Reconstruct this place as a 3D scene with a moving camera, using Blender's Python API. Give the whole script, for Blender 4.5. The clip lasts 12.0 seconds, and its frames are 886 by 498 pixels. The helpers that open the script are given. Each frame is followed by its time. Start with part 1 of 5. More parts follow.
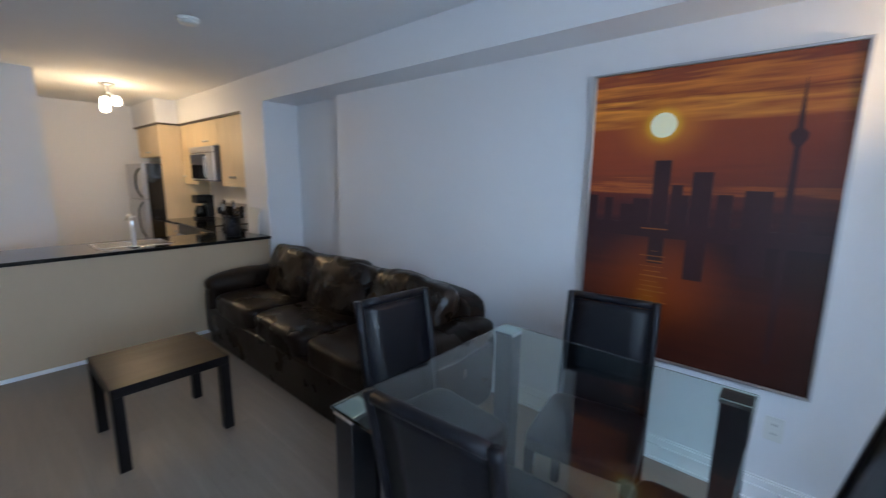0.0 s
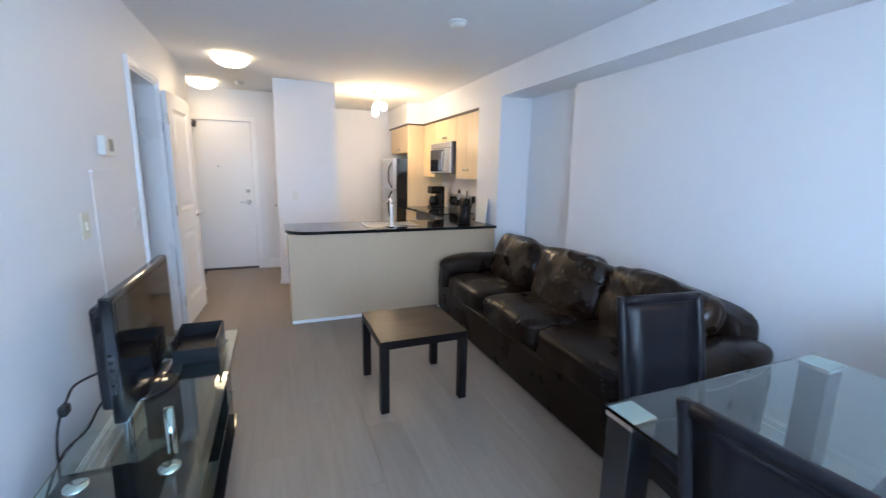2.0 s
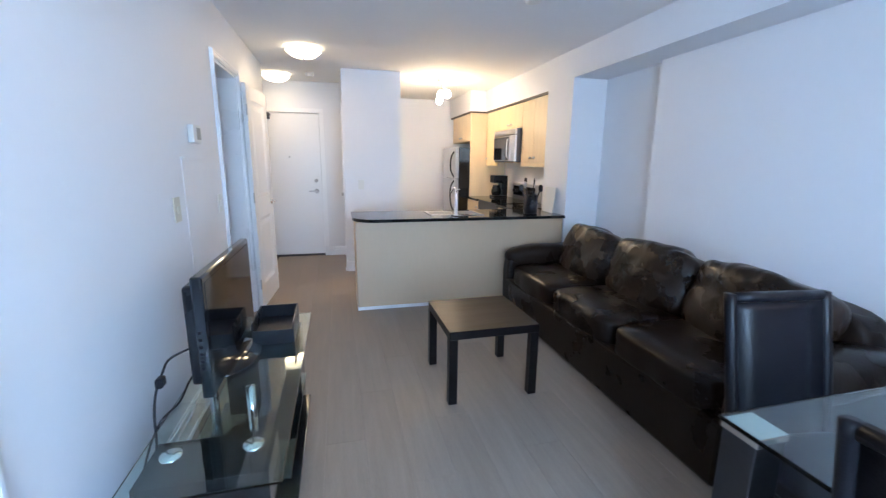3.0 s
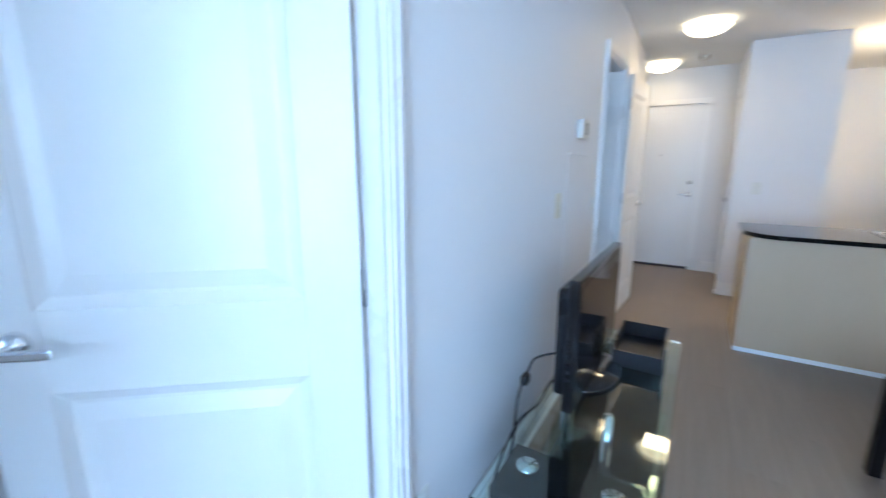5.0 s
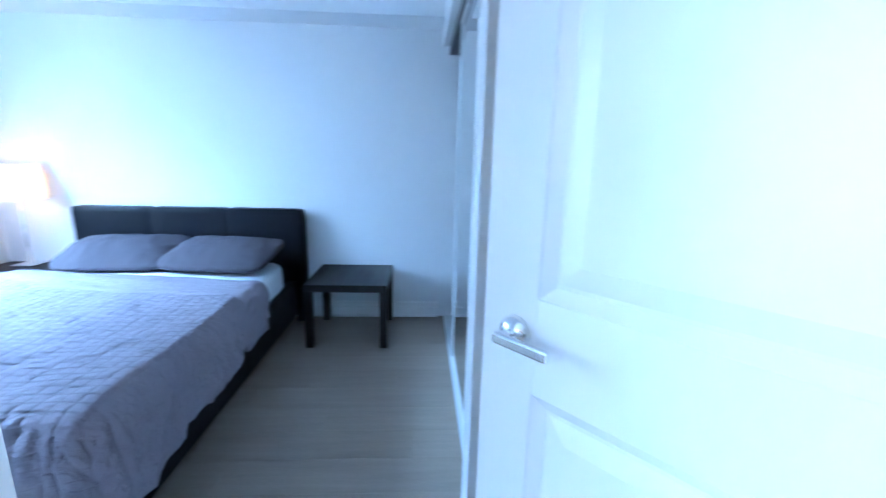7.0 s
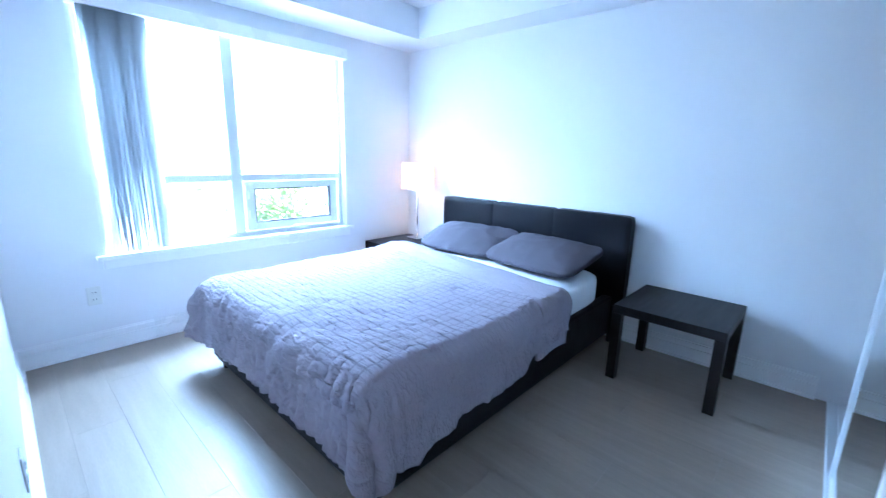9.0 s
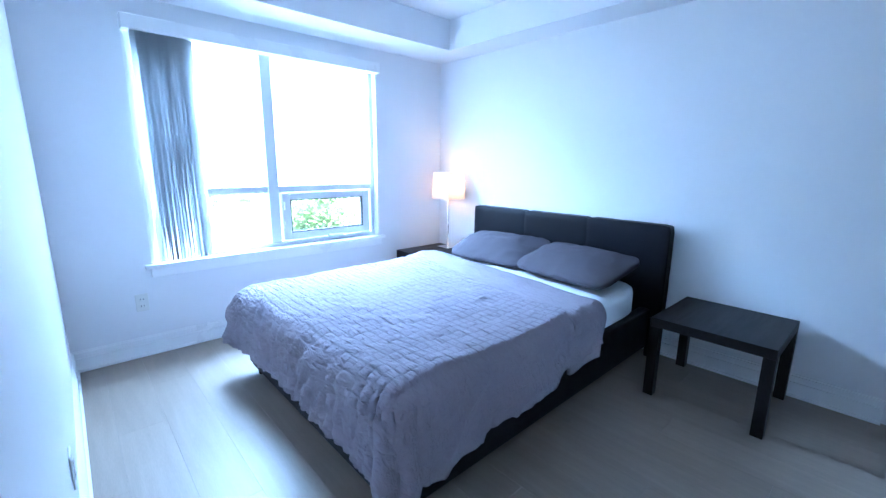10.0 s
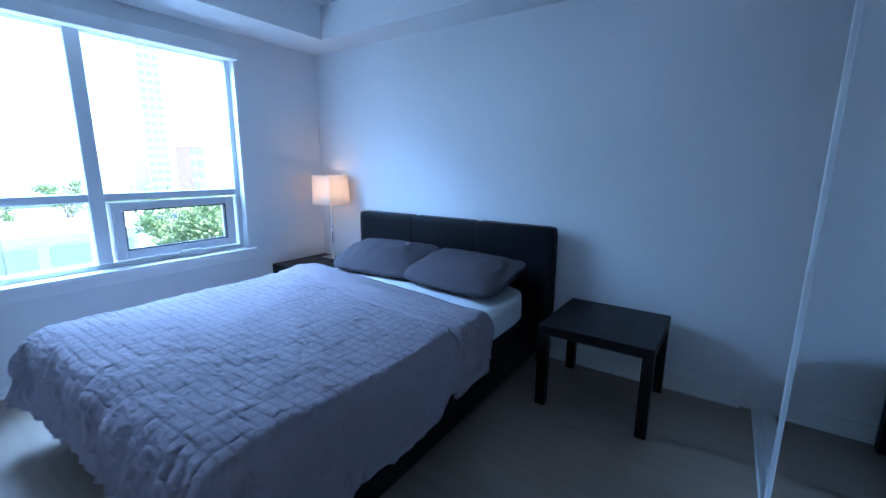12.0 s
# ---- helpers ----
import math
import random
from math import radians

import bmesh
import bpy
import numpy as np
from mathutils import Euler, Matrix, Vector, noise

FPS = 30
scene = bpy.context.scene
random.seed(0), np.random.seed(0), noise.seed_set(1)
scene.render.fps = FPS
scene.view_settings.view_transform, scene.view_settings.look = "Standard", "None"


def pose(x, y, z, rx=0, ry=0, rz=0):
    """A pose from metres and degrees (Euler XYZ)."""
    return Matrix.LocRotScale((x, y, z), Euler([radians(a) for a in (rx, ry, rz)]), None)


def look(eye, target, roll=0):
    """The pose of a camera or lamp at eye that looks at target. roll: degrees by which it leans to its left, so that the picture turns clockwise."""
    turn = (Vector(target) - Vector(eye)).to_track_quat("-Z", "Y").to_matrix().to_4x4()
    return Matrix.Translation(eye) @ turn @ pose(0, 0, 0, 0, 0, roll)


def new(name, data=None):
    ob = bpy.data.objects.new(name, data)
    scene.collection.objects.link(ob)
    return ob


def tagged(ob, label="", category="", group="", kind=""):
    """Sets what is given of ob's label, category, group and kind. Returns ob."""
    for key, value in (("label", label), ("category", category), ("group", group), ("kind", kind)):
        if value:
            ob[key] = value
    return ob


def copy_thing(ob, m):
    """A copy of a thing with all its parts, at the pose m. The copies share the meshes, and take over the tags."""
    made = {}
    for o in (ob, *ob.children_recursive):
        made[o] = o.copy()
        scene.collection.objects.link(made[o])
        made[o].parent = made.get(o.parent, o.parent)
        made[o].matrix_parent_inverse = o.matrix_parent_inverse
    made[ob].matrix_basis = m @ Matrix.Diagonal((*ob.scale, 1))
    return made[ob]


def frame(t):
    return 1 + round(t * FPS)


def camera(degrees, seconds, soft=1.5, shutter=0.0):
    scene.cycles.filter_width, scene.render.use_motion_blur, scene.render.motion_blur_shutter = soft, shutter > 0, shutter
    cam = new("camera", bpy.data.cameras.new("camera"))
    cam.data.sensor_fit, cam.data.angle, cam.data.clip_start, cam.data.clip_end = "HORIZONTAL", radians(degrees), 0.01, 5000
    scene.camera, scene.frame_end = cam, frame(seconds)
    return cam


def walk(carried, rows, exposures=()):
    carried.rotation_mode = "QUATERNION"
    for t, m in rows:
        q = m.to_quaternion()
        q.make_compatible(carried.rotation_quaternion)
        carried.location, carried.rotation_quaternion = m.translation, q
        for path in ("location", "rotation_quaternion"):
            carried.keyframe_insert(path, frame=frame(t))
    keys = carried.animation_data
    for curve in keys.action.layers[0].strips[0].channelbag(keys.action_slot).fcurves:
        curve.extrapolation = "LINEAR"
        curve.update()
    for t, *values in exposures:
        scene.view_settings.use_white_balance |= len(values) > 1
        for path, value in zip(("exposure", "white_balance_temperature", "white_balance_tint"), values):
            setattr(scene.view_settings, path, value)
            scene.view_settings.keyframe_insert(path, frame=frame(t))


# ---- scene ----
cam = camera(94.1, 12.0, soft=1.3, shutter=0.5)
PATH = [
    (0, (1.039, -4.095, 1.483), (2.521, -2.798, 1.135), 0.7),
    (0.5, (0.987, -4.019, 1.448), (2.23, -2.491, 1.101), 0.9),
    (1, (0.915, -3.965, 1.439), (1.927, -2.278, 1.082), 0.9),
    (1.5, (0.892, -3.922, 1.426), (1.77, -2.16, 1.074), 0.5),
    (2, (0.859, -3.878, 1.417), (1.592, -2.054, 1.048), 1.1),
    (2.5, (0.84, -3.838, 1.393), (1.396, -1.958, 0.999), 0.7),
    (2.7, (0.829, -3.813, 1.385), (1.351, -1.926, 0.976), 0.7),
    (4.5, (0.609, -3.574, 1.367), (0.202, -1.66, 0.956), -0.3),
    (5, (0.598, -3.506, 1.344), (-0.428, -1.84, 0.932), -0.0),
    (5.5, (0.516, -3.482, 1.342), (-0.872, -2.117, 0.88), -0.4),
    (6, (0.374, -3.455, 1.288), (-1.354, -2.501, 0.962), 1.2),
    (6.5, (0.300, -3.538, 1.318), (-1.560, -2.914, 0.929), 0.8),
    (7.0, (0.150, -3.479, 1.288), (-1.800, -3.368, 0.860), 1.4),
    (7.5, (0.030, -3.443, 1.309), (-1.869, -3.897, 0.876), 2.5),
    (7.7, (0.000, -3.414, 1.289), (-1.842, -4.056, 0.848), 2.6),
    (9.3, (-0.225, -3.465, 1.25), (-1.594, -4.855, 0.81), 1.1),
    (9.5, (-0.224, -3.465, 1.248), (-1.563, -4.885, 0.813), 0.9),
    (10, (-0.235, -3.453, 1.258), (-1.559, -4.896, 0.851), 0.5),
    (10.5, (-0.252, -3.457, 1.282), (-1.653, -4.84, 0.929), 0.4),
    (11, (-0.272, -3.468, 1.28), (-1.768, -4.754, 0.952), 0.0),
    (11.5, (-0.361, -3.475, 1.235), (-1.956, -4.614, 0.839), 0.4),
    (12, (-0.542, -3.515, 1.252), (-2.161, -4.622, 0.861), 0.4),
]
EXPOSURES = [(0, 2.9, 5980, 10), (0.5, 3.55, 5950, 10), (1.0, 3.68, 5800, 10), (2.0, 3.85, 5650, 10), (2.5, 3.92, 5570, 10), (4.5, 3.83, 5230, 8), (5.0, 3.73, 5250, 6), (5.5, 3.82, 5150, 4), (6.0, 4.0, 4870, 2), (6.5, 4.05, 4780, 2), (7.0, 4.15, 4860, 4), (7.7, 4.35, 5300, 7), (9.5, 4.31, 5170, 9), (10.5, 3.52, 5010, 8), (11.0, 3.17, 4900, 8), (12.0, 2.7, 4850, 8)]
walk(cam, [(t, look(eye, target, roll)) for t, eye, target, roll in PATH], EXPOSURES)

# ---- world, sun and large lights ----
world = bpy.data.worlds.new("sky")
scene.world = world
world.use_nodes = True
_wn = world.node_tree.nodes
_sky = _wn.new("ShaderNodeTexSky")
_sky.sky_type = "NISHITA"
_sky.sun_disc = False
_sky.sun_elevation = radians(58)
_sky.sun_rotation = radians(257)
_wn["Background"].inputs[1].default_value = 0.15
world.node_tree.links.new(_sky.outputs[0], _wn["Background"].inputs[0])

sun_data = bpy.data.lights.new("sun", "SUN")
sun_data.energy, sun_data.angle, sun_data.color = 4.6, radians(0.5), (1.0, 0.95, 0.88)
sun = new("sun", sun_data)
sun.matrix_world = look((0, 0, 20), (0.52, 0.12, 19.15))


def lamp(name, kind, energy, color, at, size=0.1, size_y=None, target=None):
    data = bpy.data.lights.new(name, kind)
    data.energy, data.color = energy, color
    if kind == "AREA":
        data.shape, data.size, data.size_y = "RECTANGLE", size, size_y or size
    else:
        data.shadow_soft_size = size
    ob = new(name, data)
    ob.matrix_world = look(at, target) if target else pose(*at)
    return ob


DAY = (0.52, 0.72, 1.0)
WARM = (1.0, 0.66, 0.33)
lamp("bedroom_window_light", "AREA", 84, (0.50, 0.72, 1.0), (-1.48, -7.75, 3.05), 2.4, 1.3, (-1.7, -4.4, 0.5))
lamp("living_window_light", "AREA", 5.6, DAY, (1.20, -5.37, 1.38), 1.7, 1.7, (1.15, 0.0, 1.7))
lamp("hall_bulb", "AREA", 0.40, WARM, (0.52, 0.68, 2.335), 0.24, 0.24, (0.52, 0.68, 0))
lamp("hall_bulb", "AREA", 0.24, WARM, (0.09, 2.05, 2.335), 0.24, 0.24, (0.09, 2.05, 0))
lamp("kitchen_bulb", "POINT", 1.2, WARM, (2.12, 1.70, 1.88), 0.06)
lamp("kitchen_bulb", "POINT", 1.2, WARM, (2.24, 1.80, 1.90), 0.06)
lamp("floor_lamp_bulb", "POINT", 2.0, WARM, (3.10, -4.72, 1.82), 0.05)
lamp("bedside_bulb", "POINT", 0.30, (1.0, 0.58, 0.29), (-2.96, -6.35, 1.06), 0.035)

# ---- materials ----


def material(name, color, rough=0.5, metal=0.0, vary=0.06, scale=6.0, bump=0.0, bump_scale=120.0, stretch=(1, 1, 1),
             random_amount=0.0, island=False, coat=0.0, spec=0.5, rough_vary=0.05):
    """A principled surface with slow and fine variation in colour, gloss and relief."""
    m = bpy.data.materials.new(name)
    m.use_nodes = True
    n, l = m.node_tree.nodes, m.node_tree.links
    b = n["Principled BSDF"]
    b.inputs["Metallic"].default_value = metal
    b.inputs["Specular IOR Level"].default_value = spec
    b.inputs["Coat Weight"].default_value = coat
    tc = n.new("ShaderNodeTexCoord")
    mp = n.new("ShaderNodeMapping")
    mp.inputs["Scale"].default_value = stretch
    l.new(tc.outputs["Object"], mp.inputs[0])
    slow, fine = n.new("ShaderNodeTexNoise"), n.new("ShaderNodeTexNoise")
    slow.inputs["Scale"].default_value, slow.inputs["Detail"].default_value = scale, 4
    fine.inputs["Scale"].default_value, fine.inputs["Detail"].default_value = scale * 14, 6
    l.new(mp.outputs[0], slow.inputs[0])
    l.new(mp.outputs[0], fine.inputs[0])
    mix = n.new("ShaderNodeMix")
    mix.data_type = "FLOAT"
    mix.inputs[0].default_value = 0.4
    l.new(slow.outputs[0], mix.inputs[2])
    l.new(fine.outputs[0], mix.inputs[3])
    hsv = n.new("ShaderNodeHueSaturation")
    hsv.inputs["Color"].default_value = (*color, 1)
    mr = n.new("ShaderNodeMapRange")
    mr.inputs[1].default_value, mr.inputs[2].default_value = 0.3, 0.7
    mr.inputs[3].default_value, mr.inputs[4].default_value = 1 - vary, 1 + vary
    l.new(mix.outputs[0], mr.inputs[0])
    value = mr.outputs[0]
    if random_amount:
        src = n.new("ShaderNodeNewGeometry") if island else n.new("ShaderNodeObjectInfo")
        r2 = n.new("ShaderNodeMapRange")
        r2.inputs[3].default_value, r2.inputs[4].default_value = 1 - random_amount, 1 + random_amount
        l.new(src.outputs["Random Per Island" if island else "Random"], r2.inputs[0])
        mul = n.new("ShaderNodeMath")
        mul.operation = "MULTIPLY"
        l.new(value, mul.inputs[0])
        l.new(r2.outputs[0], mul.inputs[1])
        value = mul.outputs[0]
    l.new(value, hsv.inputs["Value"])
    l.new(hsv.outputs[0], b.inputs["Base Color"])
    rr = n.new("ShaderNodeMapRange")
    rr.inputs[1].default_value, rr.inputs[2].default_value = 0.3, 0.7
    rr.inputs[3].default_value, rr.inputs[4].default_value = max(0.02, rough - rough_vary), min(1, rough + rough_vary)
    l.new(slow.outputs[0], rr.inputs[0])
    l.new(rr.outputs[0], b.inputs["Roughness"])
    if bump:
        bn = n.new("ShaderNodeTexNoise")
        bn.inputs["Scale"].default_value, bn.inputs["Detail"].default_value = bump_scale, 3
        l.new(mp.outputs[0], bn.inputs[0])
        bp = n.new("ShaderNodeBump")
        bp.inputs["Strength"].default_value, bp.inputs["Distance"].default_value = bump, 0.004
        l.new(bn.outputs[0], bp.inputs["Height"])
        l.new(bp.outputs[0], b.inputs["Normal"])
    return m


def glass_material(name, color, rough=0.0):
    m = bpy.data.materials.new(name)
    m.use_nodes = True
    b = m.node_tree.nodes["Principled BSDF"]
    b.inputs["Base Color"].default_value = (*color, 1)
    b.inputs["Transmission Weight"].default_value = 1.0
    b.inputs["Roughness"].default_value = rough
    b.inputs["IOR"].default_value = 1.45
    return m


def glow_material(name, color, strength):
    m = bpy.data.materials.new(name)
    m.use_nodes = True
    b = m.node_tree.nodes["Principled BSDF"]
    b.inputs["Base Color"].default_value = (*color, 1)
    b.inputs["Emission Color"].default_value = (*color, 1)
    b.inputs["Emission Strength"].default_value = strength
    return m


PAINT = material("wall_paint", (0.79, 0.79, 0.80), 0.55, vary=0.012, scale=1.5, rough_vary=0.01, bump=0.06, bump_scale=220)
CEIL = material("ceiling_paint", (0.82, 0.83, 0.84), 0.8, vary=0.02, scale=2, bump=0.15, bump_scale=160)
TRIM = material("trim_paint", (0.85, 0.85, 0.85), 0.3, vary=0.015, scale=3)
DOORPAINT = material("door_paint", (0.82, 0.82, 0.82), 0.32, vary=0.008, scale=3, bump=0.02, bump_scale=90, rough_vary=0.005)
PLANK = material("laminate", (0.272, 0.218, 0.172), 0.43, vary=0.16, scale=3.0, stretch=(9, 0.7, 1), bump=0.08, bump_scale=30,
                 random_amount=0.045)
SUBFLOOR = material("subfloor", (0.10, 0.085, 0.07), 0.8)
LEATHER = material("brown_leather", (0.012, 0.0066, 0.004), 0.30, vary=0.35, scale=4, bump=0.22, bump_scale=90, rough_vary=0.08, spec=0.20)
CREASED = material("creased_leather", (0.016, 0.0085, 0.0045), 0.27, vary=0.45, scale=5, bump=0.25, bump_scale=80, rough_vary=0.12, spec=0.34)
_lt = CREASED.node_tree
_rn = _lt.nodes.new("ShaderNodeTexNoise")
_rn.noise_type, _rn.normalize = "RIDGED_MULTIFRACTAL", True
_rn.inputs["Scale"].default_value, _rn.inputs["Detail"].default_value, _rn.inputs["Distortion"].default_value = 8.0, 4, 1.0
_rb = _lt.nodes.new("ShaderNodeBump")
_rb.inputs["Strength"].default_value, _rb.inputs["Distance"].default_value = 0.55, 0.022
_lt.links.new(_lt.nodes["Texture Coordinate"].outputs["Object"], _rn.inputs[0])
_lt.links.new(_rn.outputs[0], _rb.inputs["Height"])
_lt.links.new(_lt.nodes["Bump"].outputs[0], _rb.inputs["Normal"])
_lt.links.new(_rb.outputs[0], _lt.nodes["Principled BSDF"].inputs["Normal"])
BLACKHIDE = material("black_leatherette", (0.007, 0.007, 0.010), 0.36, vary=0.15, scale=8, bump=0.2, bump_scale=200, spec=0.28)
BEDHIDE = material("bed_leatherette", (0.008, 0.008, 0.011), 0.42, vary=0.15, scale=8, bump=0.2, bump_scale=200, spec=0.12)
BLACKWOOD = material("black_brown_wood", (0.010, 0.008, 0.008), 0.36, vary=0.3, scale=3, stretch=(1, 10, 1), bump=0.05, bump_scale=50, spec=0.14)
TABLEGLASS = glass_material("table_glass", (0.80, 0.93, 0.89))
CLEAR = glass_material("window_glass", (0.98, 1.0, 1.0))
FROST = glass_material("frosted_plate", (0.85, 0.92, 0.92), 0.35)
CHROME = material("chrome", (0.85, 0.86, 0.88), 0.10, 1.0, vary=0.03)
STEEL = material("brushed_steel", (0.55, 0.55, 0.56), 0.30, 1.0, vary=0.03, stretch=(1, 1, 12), scale=2, rough_vary=0.02)
GUNMETAL = material("dark_steel", (0.10, 0.10, 0.11), 0.35, 1.0, vary=0.08)
BLACKPLASTIC = material("black_plastic", (0.010, 0.010, 0.012), 0.30, vary=0.1, spec=0.3)
GLOSSBLACK = material("gloss_black", (0.008, 0.008, 0.009), 0.06, vary=0.05, rough_vary=0.02)
SCREEN = material("tv_screen", (0.006, 0.006, 0.007), 0.09, vary=0.05, rough_vary=0.02)
GRANITE = material("black_granite", (0.012, 0.013, 0.013), 0.07, vary=0.6, scale=40, rough_vary=0.03)
MAPLE = material("maple_veneer", (0.70, 0.55, 0.34), 0.38, vary=0.08, scale=2.0, stretch=(6, 6, 0.7), bump=0.03, bump_scale=40)
CROWN = material("dark_crown", (0.06, 0.04, 0.025), 0.4, vary=0.2)
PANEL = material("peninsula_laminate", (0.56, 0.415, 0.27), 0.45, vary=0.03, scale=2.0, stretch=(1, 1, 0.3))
PLASTIC = material("white_plastic", (0.74, 0.74, 0.70), 0.35, vary=0.02)
IVORY = material("ivory_plastic", (0.66, 0.62, 0.50), 0.35, vary=0.02)
DUVET = material("grey_duvet", (0.262, 0.228, 0.262), 0.85, vary=0.06, scale=5, bump=0.25, bump_scale=420, spec=0.2)

_dn, _dl = DUVET.node_tree.nodes, DUVET.node_tree.links
_dm, _dc, _db = _dn.new("ShaderNodeMapping"), _dn.new("ShaderNodeTexNoise"), _dn.new("ShaderNodeBump")
_dm.inputs["Scale"].default_value, _dm.inputs["Rotation"].default_value = (52, 15, 34), (0, 0, 0.12)
_dc.inputs["Scale"].default_value, _dc.inputs["Detail"].default_value, _dc.inputs["Distortion"].default_value = 1.0, 3, 0.8
_db.inputs["Strength"].default_value, _db.inputs["Distance"].default_value = 1.0, 0.013
_dl.new(_dn["Texture Coordinate"].outputs["Object"], _dm.inputs[0])
_dl.new(_dm.outputs[0], _dc.inputs[0])
_dl.new(_dc.outputs[0], _db.inputs["Height"])
_dl.new(_dn["Bump"].outputs[0], _db.inputs["Normal"])
_dl.new(_db.outputs[0], _dn["Principled BSDF"].inputs["Normal"])


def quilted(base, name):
    """The cloth with the shade of its stitched grooves painted over its middle field."""
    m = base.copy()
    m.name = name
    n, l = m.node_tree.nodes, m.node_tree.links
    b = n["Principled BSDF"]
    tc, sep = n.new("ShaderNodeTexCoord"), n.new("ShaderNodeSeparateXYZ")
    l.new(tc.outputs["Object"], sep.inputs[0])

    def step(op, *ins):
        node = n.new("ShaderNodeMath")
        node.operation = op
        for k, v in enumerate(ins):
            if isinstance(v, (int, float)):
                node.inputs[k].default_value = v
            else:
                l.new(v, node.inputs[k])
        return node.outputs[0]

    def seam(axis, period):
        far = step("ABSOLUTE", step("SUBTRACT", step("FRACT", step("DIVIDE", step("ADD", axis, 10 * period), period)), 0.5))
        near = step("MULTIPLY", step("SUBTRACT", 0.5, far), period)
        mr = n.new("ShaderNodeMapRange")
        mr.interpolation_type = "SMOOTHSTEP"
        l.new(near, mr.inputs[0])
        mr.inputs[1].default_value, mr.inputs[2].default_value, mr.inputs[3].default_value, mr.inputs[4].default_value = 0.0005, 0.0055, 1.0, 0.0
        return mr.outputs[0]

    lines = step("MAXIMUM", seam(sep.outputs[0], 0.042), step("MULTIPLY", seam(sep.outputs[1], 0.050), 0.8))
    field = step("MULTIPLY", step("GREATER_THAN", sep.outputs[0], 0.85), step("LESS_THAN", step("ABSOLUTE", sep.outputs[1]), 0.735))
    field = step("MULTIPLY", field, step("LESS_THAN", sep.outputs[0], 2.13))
    # groove shade goes into the cloth colour, up to 28 percent darker
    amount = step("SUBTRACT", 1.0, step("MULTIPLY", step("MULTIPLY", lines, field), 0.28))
    shaded = n.new("ShaderNodeVectorMath")
    shaded.operation = "SCALE"
    l.new(b.inputs["Base Color"].links[0].from_socket, shaded.inputs[0])
    l.new(amount, shaded.inputs["Scale"])
    l.new(shaded.outputs[0], b.inputs["Base Color"])
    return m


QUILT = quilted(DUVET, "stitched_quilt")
PILLOW = material("grey_pillowcase", (0.078, 0.068, 0.080), 0.85, vary=0.06, scale=6, bump=0.25, bump_scale=420, spec=0.2)
SHEET = material("white_sheet", (0.72, 0.73, 0.76), 0.85, vary=0.03, scale=6, bump=0.2, bump_scale=420, spec=0.2)
SLAT = material("blind_vinyl", (0.55, 0.57, 0.59), 0.5, vary=0.05, scale=3)
WINFRAME = material("window_vinyl", (0.70, 0.72, 0.74), 0.4, vary=0.02)
MIRROR = material("mirror_glass", (0.86, 0.90, 0.90), 0.015, 1.0, vary=0.005, rough_vary=0.005)
SHADE = material("linen_shade", (0.80, 0.74, 0.68), 0.8, vary=0.04, scale=20, bump=0.1, bump_scale=300)
_sb = SHADE.node_tree.nodes["Principled BSDF"]
_sb.inputs["Transmission Weight"].default_value = 0.04
BULB = glow_material("lit_bulb", (1.0, 0.86, 0.62), 2.5)
DOME = glow_material("lit_dome_glass", (1.0, 0.76, 0.44), 0.5)
# the three facade colours are paled to stand in for distance haze
CONCRETE = material("concrete_facade", (0.72, 0.72, 0.71), 0.8, vary=0.1, scale=0.3)
FACADEGLASS = material("facade_glass", (0.48, 0.55, 0.57), 0.15, vary=0.1, scale=0.4)
BRICK = material("brick_facade", (0.55, 0.34, 0.29), 0.85, vary=0.15, scale=0.6)
LAND = material("ground_cover", (0.24, 0.25, 0.20), 0.95, vary=0.3, scale=0.05)
ROAD = material("asphalt", (0.06, 0.06, 0.062), 0.9, vary=0.1, scale=0.4)
LEAF = material("foliage", (0.14, 0.185, 0.10), 0.8, vary=0.3, scale=1.5, random_amount=0.3, island=True)
_ln, _ll = LEAF.node_tree.nodes, LEAF.node_tree.links
_lb, _lx, _lm = _ln["Principled BSDF"], _ln.new("ShaderNodeBsdfTranslucent"), _ln.new("ShaderNodeMixShader")
_lx.inputs[0].default_value = (0.27, 0.36, 0.15, 1)
_lm.inputs[0].default_value = 0.5
_ll.new(_lb.outputs[0], _lm.inputs[1])
_ll.new(_lx.outputs[0], _lm.inputs[2])
_ll.new(_lm.outputs[0], _ln["Material Output"].inputs[0])
BARK = material("bark", (0.24, 0.20, 0.16), 0.9, vary=0.2, scale=3)
PLUG = material("dark_slot", (0.03, 0.03, 0.03), 0.6)

# ---- building helpers ----


def mesh_of(name, bm, mat, smooth=False):
    me = bpy.data.meshes.new(name)
    bm.normal_update()
    bm.to_mesh(me)
    bm.free()
    me.materials.append(mat)
    if smooth:
        for p in me.polygons:
            p.use_smooth = True
    return me


def part(name, bm, mat, parent=None, label="", smooth=False):
    ob = new(name, mesh_of(name, bm, mat, smooth))
    if parent:
        ob.parent = parent
    if label:
        ob["label"] = label
    return ob


def thing(name, m, label, category, group=""):
    ob = new(name)
    ob.empty_display_size = 0.1
    ob.matrix_world = m
    return tagged(ob, label, category, group)


def add_box(bm, x0, y0, z0, x1, y1, z1):
    m = Matrix.Translation(((x0 + x1) / 2, (y0 + y1) / 2, (z0 + z1) / 2)) @ Matrix.Diagonal((abs(x1 - x0), abs(y1 - y0), abs(z1 - z0), 1))
    return bmesh.ops.create_cube(bm, size=1, matrix=m)["verts"]


